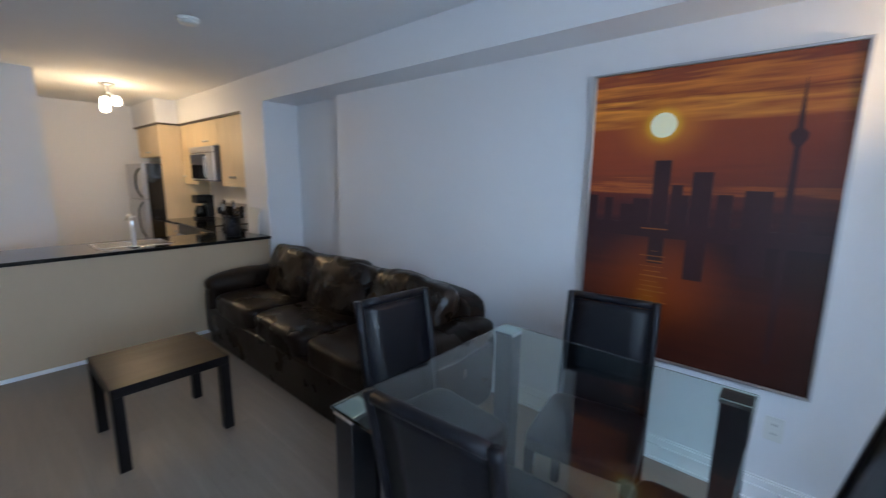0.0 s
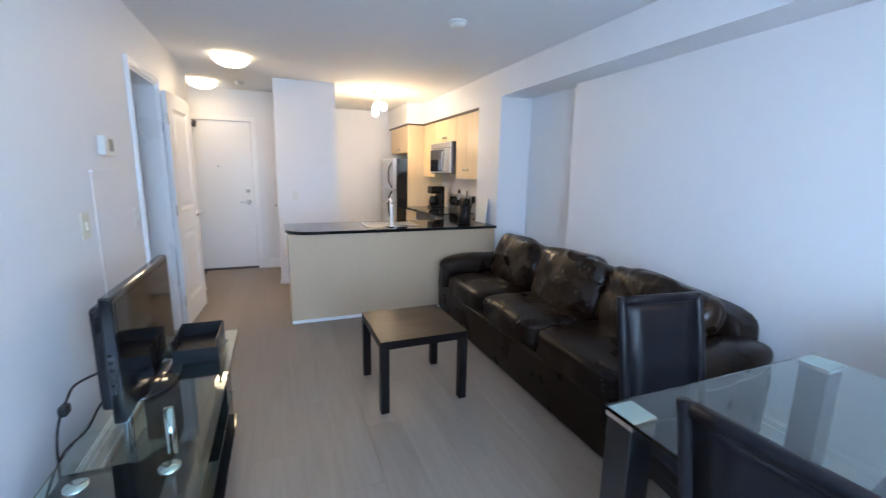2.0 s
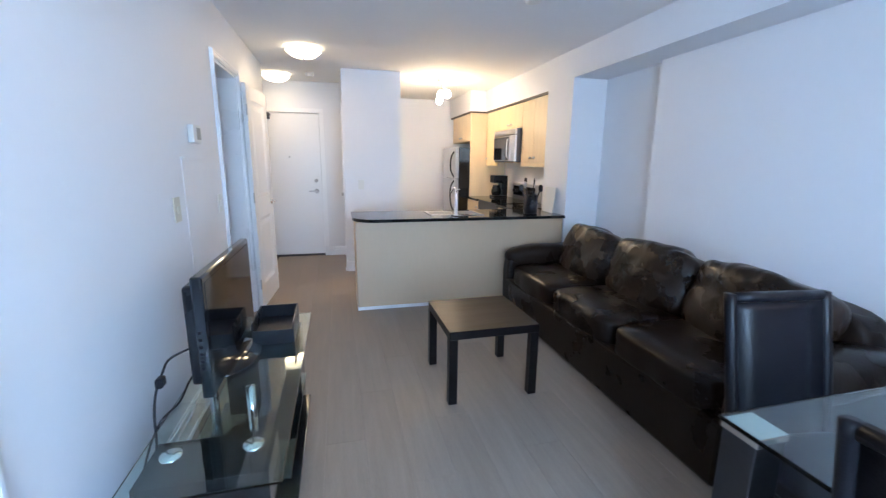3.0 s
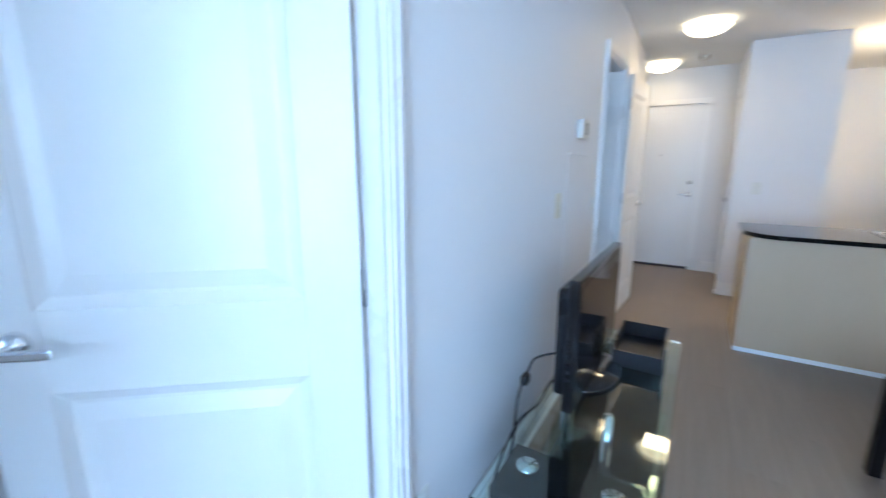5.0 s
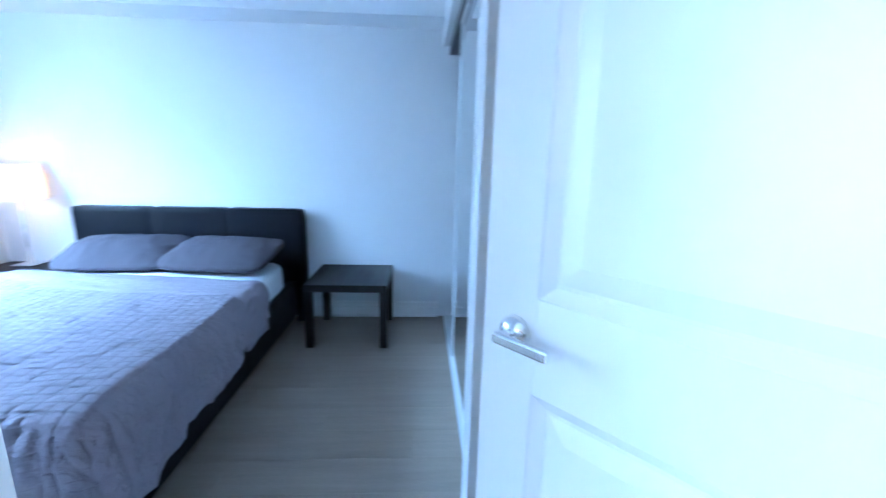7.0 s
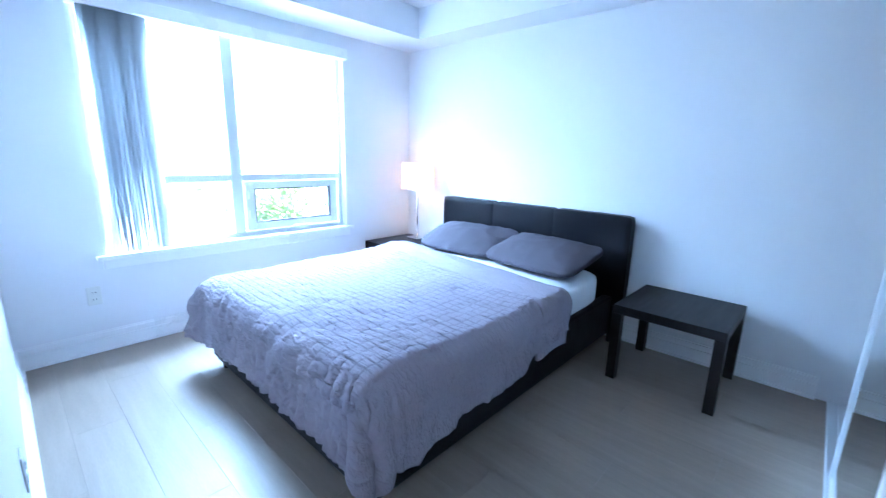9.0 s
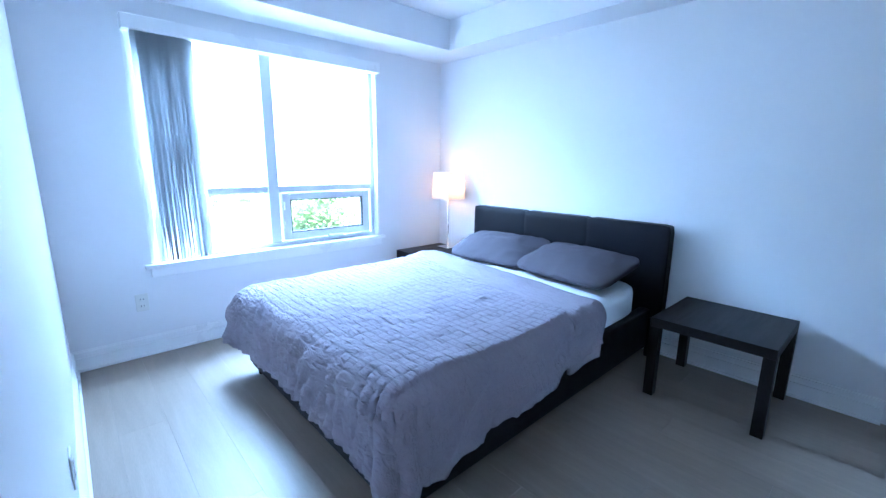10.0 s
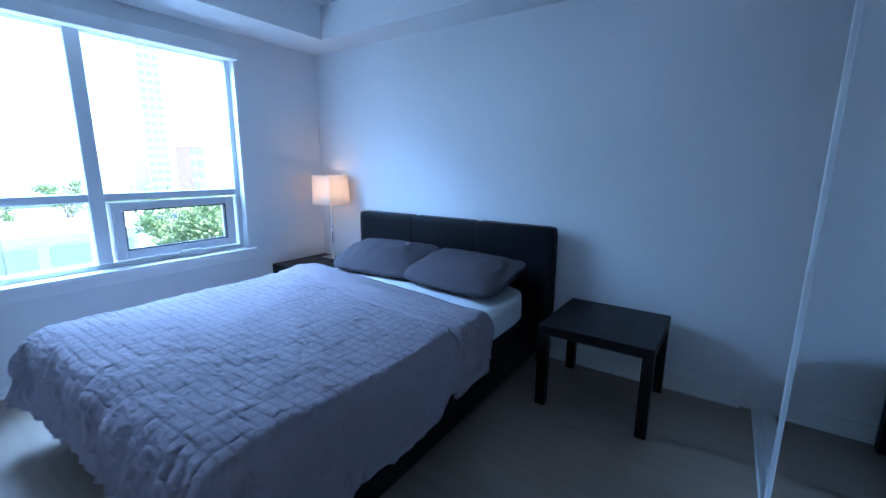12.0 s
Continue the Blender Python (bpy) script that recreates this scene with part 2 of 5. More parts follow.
def boxes(*spans, bevel=0.0, segments=2):
    bm = bmesh.new()
    for s in spans:
        add_box(bm, *s)
    if bevel:
        bmesh.ops.bevel(bm, geom=list(bm.edges), offset=bevel, segments=segments, profile=0.5, affect="EDGES")
    return bm


def add_rod(bm, a, b, r0, r1=None, sides=16):
    a, b = Vector(a), Vector(b)
    m = Matrix.Translation((a + b) / 2) @ (b - a).to_track_quat("Z", "Y").to_matrix().to_4x4()
    bmesh.ops.create_cone(bm, cap_ends=True, segments=sides, radius1=r0, radius2=r0 if r1 is None else r1, depth=(b - a).length, matrix=m)


def rod(a, b, r0, r1=None, sides=16):
    bm = bmesh.new()
    add_rod(bm, a, b, r0, r1, sides)
    return bm


def tube(points, r, sides=8):
    """A round cord along a smooth line through the points."""
    pts = [Vector(p) for p in points]
    line = []
    for i in range(len(pts) - 1):
        p0, p1, p2, p3 = pts[max(i - 1, 0)], pts[i], pts[i + 1], pts[min(i + 2, len(pts) - 1)]
        for k in range(6):
            t = k / 6
            line.append(0.5 * (2 * p1 + (p2 - p0) * t + (2 * p0 - 5 * p1 + 4 * p2 - p3) * t * t + (3 * p1 - p0 - 3 * p2 + p3) * t ** 3))
    line.append(pts[-1])
    bm, rings = bmesh.new(), []
    for i, p in enumerate(line):
        d = (line[min(i + 1, len(line) - 1)] - line[max(i - 1, 0)]).normalized()
        side = d.orthogonal().normalized() if not rings else (prev - d * prev.dot(d)).normalized()
        prev = side
        up = d.cross(side)
        rings.append([bm.verts.new(p + r * (math.cos(a) * side + math.sin(a) * up)) for a in [2 * math.pi * k / sides for k in range(sides)]])
    for a, b in zip(rings, rings[1:]):
        for k in range(sides):
            bm.faces.new((a[k], a[(k + 1) % sides], b[(k + 1) % sides], b[k]))
    bm.faces.new(rings[0][::-1])
    bm.faces.new(rings[-1])
    return bm


def lathe(profile, sides=32, axis_at=(0, 0)):
    """A turned shape from (radius, height) pairs."""
    bm, rings = bmesh.new(), []
    for r, z in profile:
        rings.append([bm.verts.new((axis_at[0] + r * math.cos(2 * math.pi * k / sides), axis_at[1] + r * math.sin(2 * math.pi * k / sides), z)) for k in range(sides)])
    for a, b in zip(rings, rings[1:]):
        for k in range(sides):
            bm.faces.new((a[k], a[(k + 1) % sides], b[(k + 1) % sides], b[k]))
    bm.faces.new(rings[0][::-1])
    bm.faces.new(rings[-1])
    bmesh.ops.recalc_face_normals(bm, faces=bm.faces)
    return bm


def cushion(sx, sy, sz, puff=0.25, power=5.0, wrinkle=0.006, freq=9.0, seed=0, cuts=16, at=(0, 0, 0), turn=None, sag=0.0):
    """A stuffed block: a rounded box that bulges, with creases."""
    bm = bmesh.new()
    bmesh.ops.create_cube(bm, size=2)
    bmesh.ops.subdivide_edges(bm, edges=list(bm.edges), cuts=cuts, use_grid_fill=True)
    off = Vector((seed * 3.7, seed * 1.3, seed * 2.1))
    for v in bm.verts:
        x, y, z = v.co
        n = (abs(x) ** power + abs(y) ** power + abs(z) ** power) ** (1 / power)
        p = Vector((x, y, z)) / n
        swell = 1 + puff * (1 - p.x * p.x) * (1 - p.y * p.y) * (abs(p.z))
        q = Vector((p.x * sx / 2, p.y * sy / 2, p.z * sz / 2 * swell))
        d = q.normalized()
        w = noise.noise(q * freq + off) * wrinkle + abs(noise.noise(q * freq * 0.55 + off * 2)) * wrinkle * 1.6
        q += d * (w - wrinkle * 0.6)
        q.z -= sag * max(0, p.z) * (1 - p.x * p.x) * (1 - p.y * p.y)
        v.co = q
    m = Matrix.Translation(at) @ (turn or Matrix())
    bmesh.ops.transform(bm, matrix=m, verts=list(bm.verts))
    return bm


def structure(name, bm, mat, label="", category=""):
    return tagged(part(name, bm, mat), label, category, kind="structure")

# ---- the large structure ----


H = 2.44
structure("floor_slab", boxes((-3.9, -6.95, -0.25, 3.6, 4.0, -0.008)), SUBFLOOR, "dark underlay under the laminate planks", "floor")
structure("ceiling", boxes((-3.9, -6.95, H, 3.6, 4.0, H + 0.2)), CEIL, "flat white painted ceiling over the flat", "ceiling")

structure("wall_west", boxes((-0.14, -6.64, 0, 0, -3.81, H), (-0.14, -3.81, 2.05, 0, -2.78, H), (-0.14, -2.78, 0, 0, -0.50, H),
                             (-0.14, -0.50, 2.06, 0, 0.19, H), (-0.14, 0.19, 0, 0, 1.54, H)), PAINT, "white painted wall between living room and bedroom", "wall")
structure("wall_hall_return", boxes((-1.7, 1.40, 0, -0.14, 1.54, H)), PAINT, "white painted hall return wall", "wall")
structure("wall_hall_west", boxes((-0.74, 1.54, 0, -0.60, 2.50, H)), PAINT, "white painted wall beside the entry door", "wall")
structure("wall_north", boxes((-0.74, 2.50, 0, -0.38, 2.64, H), (-0.38, 2.50, 2.03, 0.565, 2.64, H), (0.565, 2.50, 0, 1.45, 2.64, H),
                              (-0.74, 2.66, 0, 1.45, 2.76, H)), PAINT, "white painted wall around the entry door", "wall")
structure("wall_pantry", boxes((0.87, 1.50, 0, 1.57, 1.62, H), (0.87, 1.62, 0, 0.99, 1.68, H), (0.87, 1.68, 2.04, 0.99, 2.42, H),
                               (0.87, 2.42, 0, 0.99, 2.50, H), (1.45, 1.62, 0, 1.57, 3.60, H)), PAINT, "white painted pantry block beside the kitchen", "wall")
structure("wall_kitchen_north", boxes((1.45, 3.60, 0, 3.50, 3.74, H)), PAINT, "white painted wall at the end of the kitchen", "wall")
structure("wall_kitchen_east", boxes((3.36, 0.48, 0, 3.50, 3.60, H)), PAINT, "white painted wall behind the kitchen units", "wall")
structure("wall_column", boxes((3.015, -0.02, 0, 3.50, 0.48, H)), PAINT, "white painted column between kitchen and sofa niche", "wall")
structure("wall_east", boxes((3.30, -5.20, 0, 3.50, -0.82, H), (3.38, -0.82, 0, 3.50, -0.02, H)), PAINT, "white painted long wall behind the sofa", "wall")
structure("beam", boxes((3.015, -5.20, 2.18, 3.30, -0.02, H - 0.002), (3.30, -0.82, 2.18, 3.38, -0.02, H - 0.002)), PAINT, "white painted ceiling bulkhead above the sofa", "bulkhead")
structure("kitchen_bulkhead", boxes((3.018, 0.482, 2.135, 3.36, 3.60, H - 0.002), (2.765, 2.44, 2.135, 3.018, 3.60, H - 0.002)), PAINT,
          "white painted bulkhead above the kitchen cupboards", "bulkhead")
structure("wall_south", boxes((0.0, -5.34, 0, 0.30, -5.20, H), (0.30, -5.34, 2.25, 2.10, -5.20, H), (2.10, -5.34, 0, 3.50, -5.20, H),
                              (0.30, -5.34, 0, 2.10, -5.20, 0.50)), PAINT, "white painted window wall of the living room", "wall")
structure("wall_bed_west", boxes((-3.25, -6.80, 0, -3.107, -2.50, H)), PAINT, "white painted wall behind the headboard", "wall")
structure("wall_bed_south", boxes((-3.107, -6.82, 0, -2.36, -6.64, H), (-0.60, -6.82, 0, 0.0, -6.64, H), (-2.36, -6.82, 2.06, -0.60, -6.64, H),
                                  (-2.36, -6.82, 0, -0.60, -6.64, 0.585)), PAINT, "white painted window wall of the bedroom", "wall")
structure("wall_bed_north", boxes((-3.107, -3.33, 2.09, -1.11, -3.13, H)), PAINT, "white painted wall above the closet doors", "wall")
structure("wall_closet", boxes((-3.107, -2.62, 0, -0.14, -2.50, H), (-1.11, -3.314, 0, -1.00, -2.62, H)), PAINT, "white painted inside walls of the closet", "wall")
structure("wall_bath", boxes((-1.70, -1.30, 0, -1.56, 1.40, H), (-1.56, -1.30, 0, -0.14, -1.18, H)), PAINT, "white painted walls of the room past the open door", "wall")
structure("bed_bulkhead", boxes((-3.107, -6.64, 2.20, -0.14, -6.22, H - 0.002), (-3.107, -6.22, 2.20, -2.83, -3.33, H - 0.002)), PAINT,
          "white painted bedroom ceiling bulkhead", "bulkhead")


def baseboard(x0, y0, x1, y1, side):
    """A stepped skirting along a wall; side: the way it faces, as (x, y)."""
    bm = bmesh.new()
    for z0, z1, d in ((0, 0.082, 0.018), (0.082, 0.098, 0.007), (0.098, 0.118, 0.015), (0.118, 0.128, 0.006)):
        add_box(bm, min(x0, x1) + min(0, side[0] * d), min(y0, y1) + min(0, side[1] * d), z0,
                max(x0, x1) + max(0, side[0] * d), max(y0, y1) + max(0, side[1] * d), z1)
    add_box(bm, min(x0, x1) + min(0, side[0] * 0.028), min(y0, y1) + min(0, side[1] * 0.028), 0,
            max(x0, x1) + max(0, side[0] * 0.028), max(y0, y1) + max(0, side[1] * 0.028), 0.014)
    structure("baseboard", bm, TRIM, "white painted stepped skirting board", "baseboard")


for x0, y0, x1, y1, s in ((0, -5.20, 0, -3.86, (1, 0)), (0, -2.73, 0, -0.55, (1, 0)), (0, 0.24, 0, 1.54, (1, 0)), (3.30, -5.20, 3.30, -0.82, (-1, 0)), (3.38, -0.82, 3.38, -0.02, (-1, 0)),
                          (3.015, -0.02, 3.38, -0.02, (0, -1)), (0.63, 2.50, 0.87, 2.50, (0, -1)), (-0.60, 2.50, -0.44, 2.50, (0, -1)),
                          (0.87, 1.50, 1.57, 1.50, (0, -1)), (0.87, 1.50, 0.87, 1.63, (-1, 0)), (-3.107, -6.64, -3.107, -3.33, (1, 0)), (-3.107, -6.64, -0.14, -6.64, (0, 1)),
                          (-0.14, -6.64, -0.14, -3.86, (-1, 0)), (-1.00, -3.314, -1.00, -2.62, (1, 0)), (-1.00, -2.62, -0.14, -2.62, (0, -1))):
    baseboard(x0, y0, x1, y1, s)


def casing(name, y0, y1, top, x, face, w=0.05):
    """The stepped trim round an opening in a wall of constant x."""
    bm = bmesh.new()
    for d, a, b in ((0.012, 0.0, w), (0.018, 0.010, w - 0.010), (0.022, w - 0.018, w - 0.004)):
        x1 = x + face * d
        add_box(bm, min(x, x1), y0 - b, 0, max(x, x1), y0 - a, top + b)
        add_box(bm, min(x, x1), y1 + a, 0, max(x, x1), y1 + b, top + b)
        add_box(bm, min(x, x1), y0 - a, top + a, max(x, x1), y1 + a, top + b)
    structure(name, bm, TRIM, "white painted moulded door casing", "trim")


def jamb(y0, y1, top, x0, x1):
    structure("trim", boxes((x0, y0, 0, x1, y0 + 0.018, top), (x0, y1 - 0.018, 0, x1, y1, top), (x0, y0 + 0.018, top - 0.018, x1, y1 - 0.018, top),
                            (x0 + 0.045, y0 + 0.018, 0, x0 + 0.075, y0 + 0.03, top - 0.018)), TRIM, "white painted door lining", "trim")


for y0, y1, top in ((-3.81, -2.78, 2.05), (-0.50, 0.19, 2.06)):
    casing("trim", y0, y1, top, 0.0, 1)
    casing("trim", y0, y1, top, -0.14, -1)
    jamb(y0, y1, top, -0.1405, 0.0005)
structure("trim", boxes((-0.44, 2.485, 0, -0.38, 2.50, 2.09), (0.565, 2.485, 0, 0.625, 2.50, 2.09), (-0.38, 2.485, 2.03, 0.565, 2.50, 2.09)), TRIM,
          "white painted entry door frame", "trim")
structure("trim", boxes((0.856, 1.64, 0, 0.87, 1.68, 2.08), (0.856, 2.42, 0, 0.87, 2.46, 2.08), (0.856, 1.68, 2.04, 0.87, 2.42, 2.08)), TRIM, "white pantry door frame", "trim")
structure("trim", boxes((-1.140, -3.318, 0, -1.112, -3.13, 2.09), bevel=0.003), TRIM, "white closet side trim", "trim")

# ---- doors ----


def lever(parent, x, y, z, dirx, face, mat=CHROME):
    """A round rose with a lever; face: +1 or -1 along local y; dirx: the way the lever points."""
    rose = lathe([(0.033, 0.0), (0.033, 0.004), (0.031, 0.010), (0.026, 0.017), (0.017, 0.022), (0.012, 0.0235)], 28)
    bmesh.ops.transform(rose, matrix=Matrix.Translation((x, y, z)) @ Matrix.Rotation(radians(-90 * face), 4, "X"), verts=list(rose.verts))
    h = part("handle", rose, mat, parent, "chrome lever handle", True)
    part("neck", rod((x, y + face * 0.020, z), (x, y + face * 0.052, z), 0.011), mat, h, smooth=True)
    bm = boxes((min(x - dirx * 0.012, x + dirx * 0.105), min(y + face * 0.044, y + face * 0.058), z - 0.011,
                max(x - dirx * 0.012, x + dirx * 0.105), max(y + face * 0.044, y + face * 0.058), z + 0.011), bevel=0.005)
    part("lever", bm, mat, h)


def panel_door(name, m, w, h, label, handle_z=0.98, handle_faces=(1, -1)):
    """A two-panel leaf in local x (0 hinge .. w), 0.036 thick along y, with moulded panels on both faces."""
    d = thing(name, m, label, "door")
    d["kind"] = "structure"
    t = 0.018
    st, rail, mid0, mid1 = 0.128, 0.125, 0.85, 1.04
    part("stile", boxes((0, -t, 0.01, st, t, h), bevel=0.002, segments=1), DOORPAINT, d)
    part("stile", boxes((w - st, -t, 0.01, w, t, h), bevel=0.002, segments=1), DOORPAINT, d)
    part("rail", boxes((st, -t, 0.01, w - st, t, 0.22)), DOORPAINT, d)
    part("rail", boxes((st, -t, mid0, w - st, t, mid1)), DOORPAINT, d)
    part("rail", boxes((st, -t, h - rail, w - st, t, h)), DOORPAINT, d)
    for z0, z1 in ((0.22, mid0), (mid1, h - rail)):
        bm = bmesh.new()
        # sloped moulding down to a recessed ledge, then the raised field
        rings = []
        for inset, depth in ((0, t), (0.002, t - 0.002), (0.026, t - 0.0145), (0.034, t - 0.0145), (0.040, t - 0.013), (0.074, t - 0.004), (0.080, t - 0.004)):
            rings.append((inset, depth))
        for f in (1, -1):
            loops = [[bm.verts.new((x, f * dep, z)) for x, z in ((st + i, z0 + i), (w - st - i, z0 + i), (w - st - i, z1 - i), (st + i, z1 - i))] for i, dep in rings]
            for a, b in zip(loops, loops[1:]):
                for k in range(4):
                    bm.faces.new((a[k], a[(k + 1) % 4], b[(k + 1) % 4], b[k]))
            bm.faces.new(loops[-1])
        bmesh.ops.recalc_face_normals(bm, faces=bm.faces)
        part("panel", bm, DOORPAINT, d)
    for f in handle_faces:
        lever(d, w - 0.082, f * t, handle_z, -1, f)
    for z in (0.25, 1.05, 1.80):
        part("hinge", rod((-0.006, -t + 0.002, z - 0.045), (-0.006, -t + 0.002, z + 0.045), 0.006), STEEL, d, smooth=True)
    return d


# local x of a leaf runs from its hinge; the bedroom leaf stands ajar by about 50 degrees
panel_door("door_1", pose(-0.051, -2.816, 0, 0, 0, -139.9), 0.80, 2.03, "white two-panel bedroom door standing ajar with chrome lever", 0.965)
panel_door("door_2", pose(0.048, 0.205, 0, 0, 0, 86), 0.70, 2.02, "white two-panel door swung flat against the wall", 0.97, (-1,))

entry = tagged(thing("door_3", pose(-0.38, 2.53, 0), "closed white entry door with closer, peephole and lever", "door"), kind="structure")
part("leaf", boxes((0.004, -0.02, 0.012, 0.941, 0.025, 2.026), bevel=0.002, segments=1), DOORPAINT, entry)
part("sweep", boxes((0.004, -0.028, 0.004, 0.941, -0.02, 0.03)), GUNMETAL, entry, "dark metal door sweep")
lever(entry, 0.865, -0.02, 0.95, -1, -1, STEEL)
part("deadbolt", rod((0.865, -0.02, 1.10), (0.865, -0.042, 1.10), 0.026, sides=20), STEEL, entry, "round steel deadbolt", True)
part("peephole", rod((0.52, -0.02, 1.43), (0.52, -0.026, 1.43), 0.012), STEEL, entry, "small steel peephole", True)
closer = part("closer", boxes((0.05, -0.075, 1.93, 0.30, -0.02, 1.99), bevel=0.006), GUNMETAL, entry, "dark metal door closer")
part("arm", boxes((0.28, -0.16, 1.985, 0.31, -0.03, 1.997)), GUNMETAL, closer)
part("arm", boxes((0.05, -0.165, 1.998, 0.31, -0.145, 2.008)), GUNMETAL, closer)

pantry = tagged(thing("door_4", pose(0.875, 1.685, 0), "closed white pantry door", "door"), kind="structure")
part("leaf", boxes((0.004, 0, 0.012, 0.04, 0.73, 2.035), bevel=0.002, segments=1), DOORPAINT, pantry)
part("knob", rod((0.004, 0.06, 0.96), (-0.05, 0.06, 0.96), 0.022), STEEL, pantry, "steel knob", True)

# ---- windows ----
win = tagged(thing("window_1", pose(-1.48, -6.74, 0.6), "white vinyl bedroom window with a small awning sash", "window"), kind="structure")
fx0, fx1, fz1 = -0.88, 0.88, 1.46


def bars(name, spans, parent, mat=WINFRAME, label=""):
    return part(name, boxes(*spans, bevel=0.004, segments=1), mat, parent, label)


bars("window_frame", [(fx0, -0.04, -0.015, fx0 + 0.05, 0.04, fz1)], win)
bars("window_frame", [(fx1 - 0.05, -0.04, -0.015, fx1, 0.04, fz1)], win)
bars("window_frame", [(fx0 + 0.05, -0.04, fz1 - 0.05, fx1 - 0.05, 0.04, fz1)], win)
bars("window_frame", [(fx0 + 0.05, -0.04, -0.015, fx1 - 0.05, 0.04, 0.035)], win)
bars("mullion", [(0.005, -0.045, 0.035, 0.085, 0.045, fz1 - 0.05)], win)
bars("transom", [(fx0 + 0.05, -0.04, 0.425, 0.005, 0.04, 0.475)], win)
bars("transom", [(0.085, -0.04, 0.425, fx1 - 0.05, 0.04, 0.475)], win)
sash = bars("sash", [(-0.80, -0.02, 0.045, -0.735, 0.055, 0.415), (-0.075, -0.02, 0.045, -0.01, 0.055, 0.415),
                     (-0.735, -0.02, 0.045, -0.075, 0.055, 0.10), (-0.735, -0.02, 0.365, -0.075, 0.055, 0.415)], win)
part("gasket", boxes((-0.735, 0.02, 0.10, -0.727, 0.05, 0.365), (-0.083, 0.02, 0.10, -0.075, 0.05, 0.365), (-0.727, 0.02, 0.10, -0.083, 0.05, 0.108),
                     (-0.727, 0.02, 0.357, -0.083, 0.05, 0.365)), PLUG, sash, "dark rubber gasket")
part("crank_handle", boxes((-0.52, 0.055, 0.035, -0.38, 0.085, 0.058), bevel=0.006), WINFRAME, sash)
for z in (0.17, 0.32):
    part("latch", boxes((-0.035, 0.055, z - 0.03, -0.02, 0.075, z + 0.03), bevel=0.003), WINFRAME, sash)
for x0, z0, x1, z1 in ((fx0 + 0.05, 0.475, 0.005, fz1 - 0.05), (0.085, 0.475, fx1 - 0.05, fz1 - 0.05), (0.085, 0.035, fx1 - 0.05, 0.425), (-0.735, 0.10, -0.075, 0.365)):
    p = part("pane", boxes((x0, -0.004, z0, x1, 0.004, z1)), CLEAR, win)
    p.visible_shadow = False
structure("window_sill", boxes((-2.40, -6.70, 0.575, -0.56, -6.60, 0.603), (-2.37, -6.645, 0.515, -0.59, -6.622, 0.575), bevel=0.004), TRIM,
          "white painted window sill with apron", "sill")
structure("trim", boxes((-2.362, -6.70, 0.603, -2.345, -6.638, 2.05), (-0.615, -6.70, 0.603, -0.598, -6.638, 2.05)), TRIM, "white painted window reveal", "trim")

win2 = tagged(thing("window_2", pose(1.20, -5.28, 0.50), "large white framed living room window", "window"), kind="structure")
for s in ((-0.90, -0.04, 0, -0.84, 0.04, 1.75), (0.84, -0.04, 0, 0.90, 0.04, 1.75), (-0.84, -0.04, 0, 0.84, 0.04, 0.06), (-0.84, -0.04, 1.69, 0.84, 0.04, 1.75),
          (-0.03, -0.04, 0.06, 0.03, 0.04, 1.69)):
    bars("window_frame", [s], win2)
for x0, x1 in ((-0.84, -0.03), (0.03, 0.84)):
    part("pane", boxes((x0, -0.004, 0.06, x1, 0.004, 1.69)), CLEAR, win2).visible_shadow = False

blind = thing("vertical_blind", pose(-1.48, -6.585, 0.62), "grey vertical blind drawn aside at the bedroom window", "blind")
part("valance", boxes((-0.85, -0.035, 1.375, 0.885, 0.045, 1.455), bevel=0.004), TRIM, blind, "white valance")
rng = random.Random(4)
for i in range(13):
    x = 0.565 + i * 0.0200 + rng.uniform(-0.004, 0.004)
    a = radians(32 + rng.uniform(-9, 9))
    bm = bmesh.new()
    cols = []
    for k in range(7):
        s = (k / 6 - 0.5) * 0.088
        bow = 0.008 * (1 - (2 * k / 6 - 1) ** 2)
        px, py = s * math.cos(a) - bow * math.sin(a), s * math.sin(a) + bow * math.cos(a)
        cols.append([bm.verts.new((x + px + (0.004 * (1 - z) * math.sin(i)), py, z * 1.38 + 0.0)) for z in (0, 0.5, 1)])
    for p, q in zip(cols, cols[1:]):
        for k in range(2):
            bm.faces.new((p[k], q[k], q[k + 1], p[k + 1]))
    bmesh.ops.solidify(bm, geom=list(bm.faces), thickness=0.0015)
    part("slat", bm, SLAT, blind, smooth=True)
part("chain", tube([(0.51, 0.02, 1.37), (0.507, 0.02, 0.7), (0.505, 0.02, 0.02)], 0.002, 6), PLASTIC, blind)

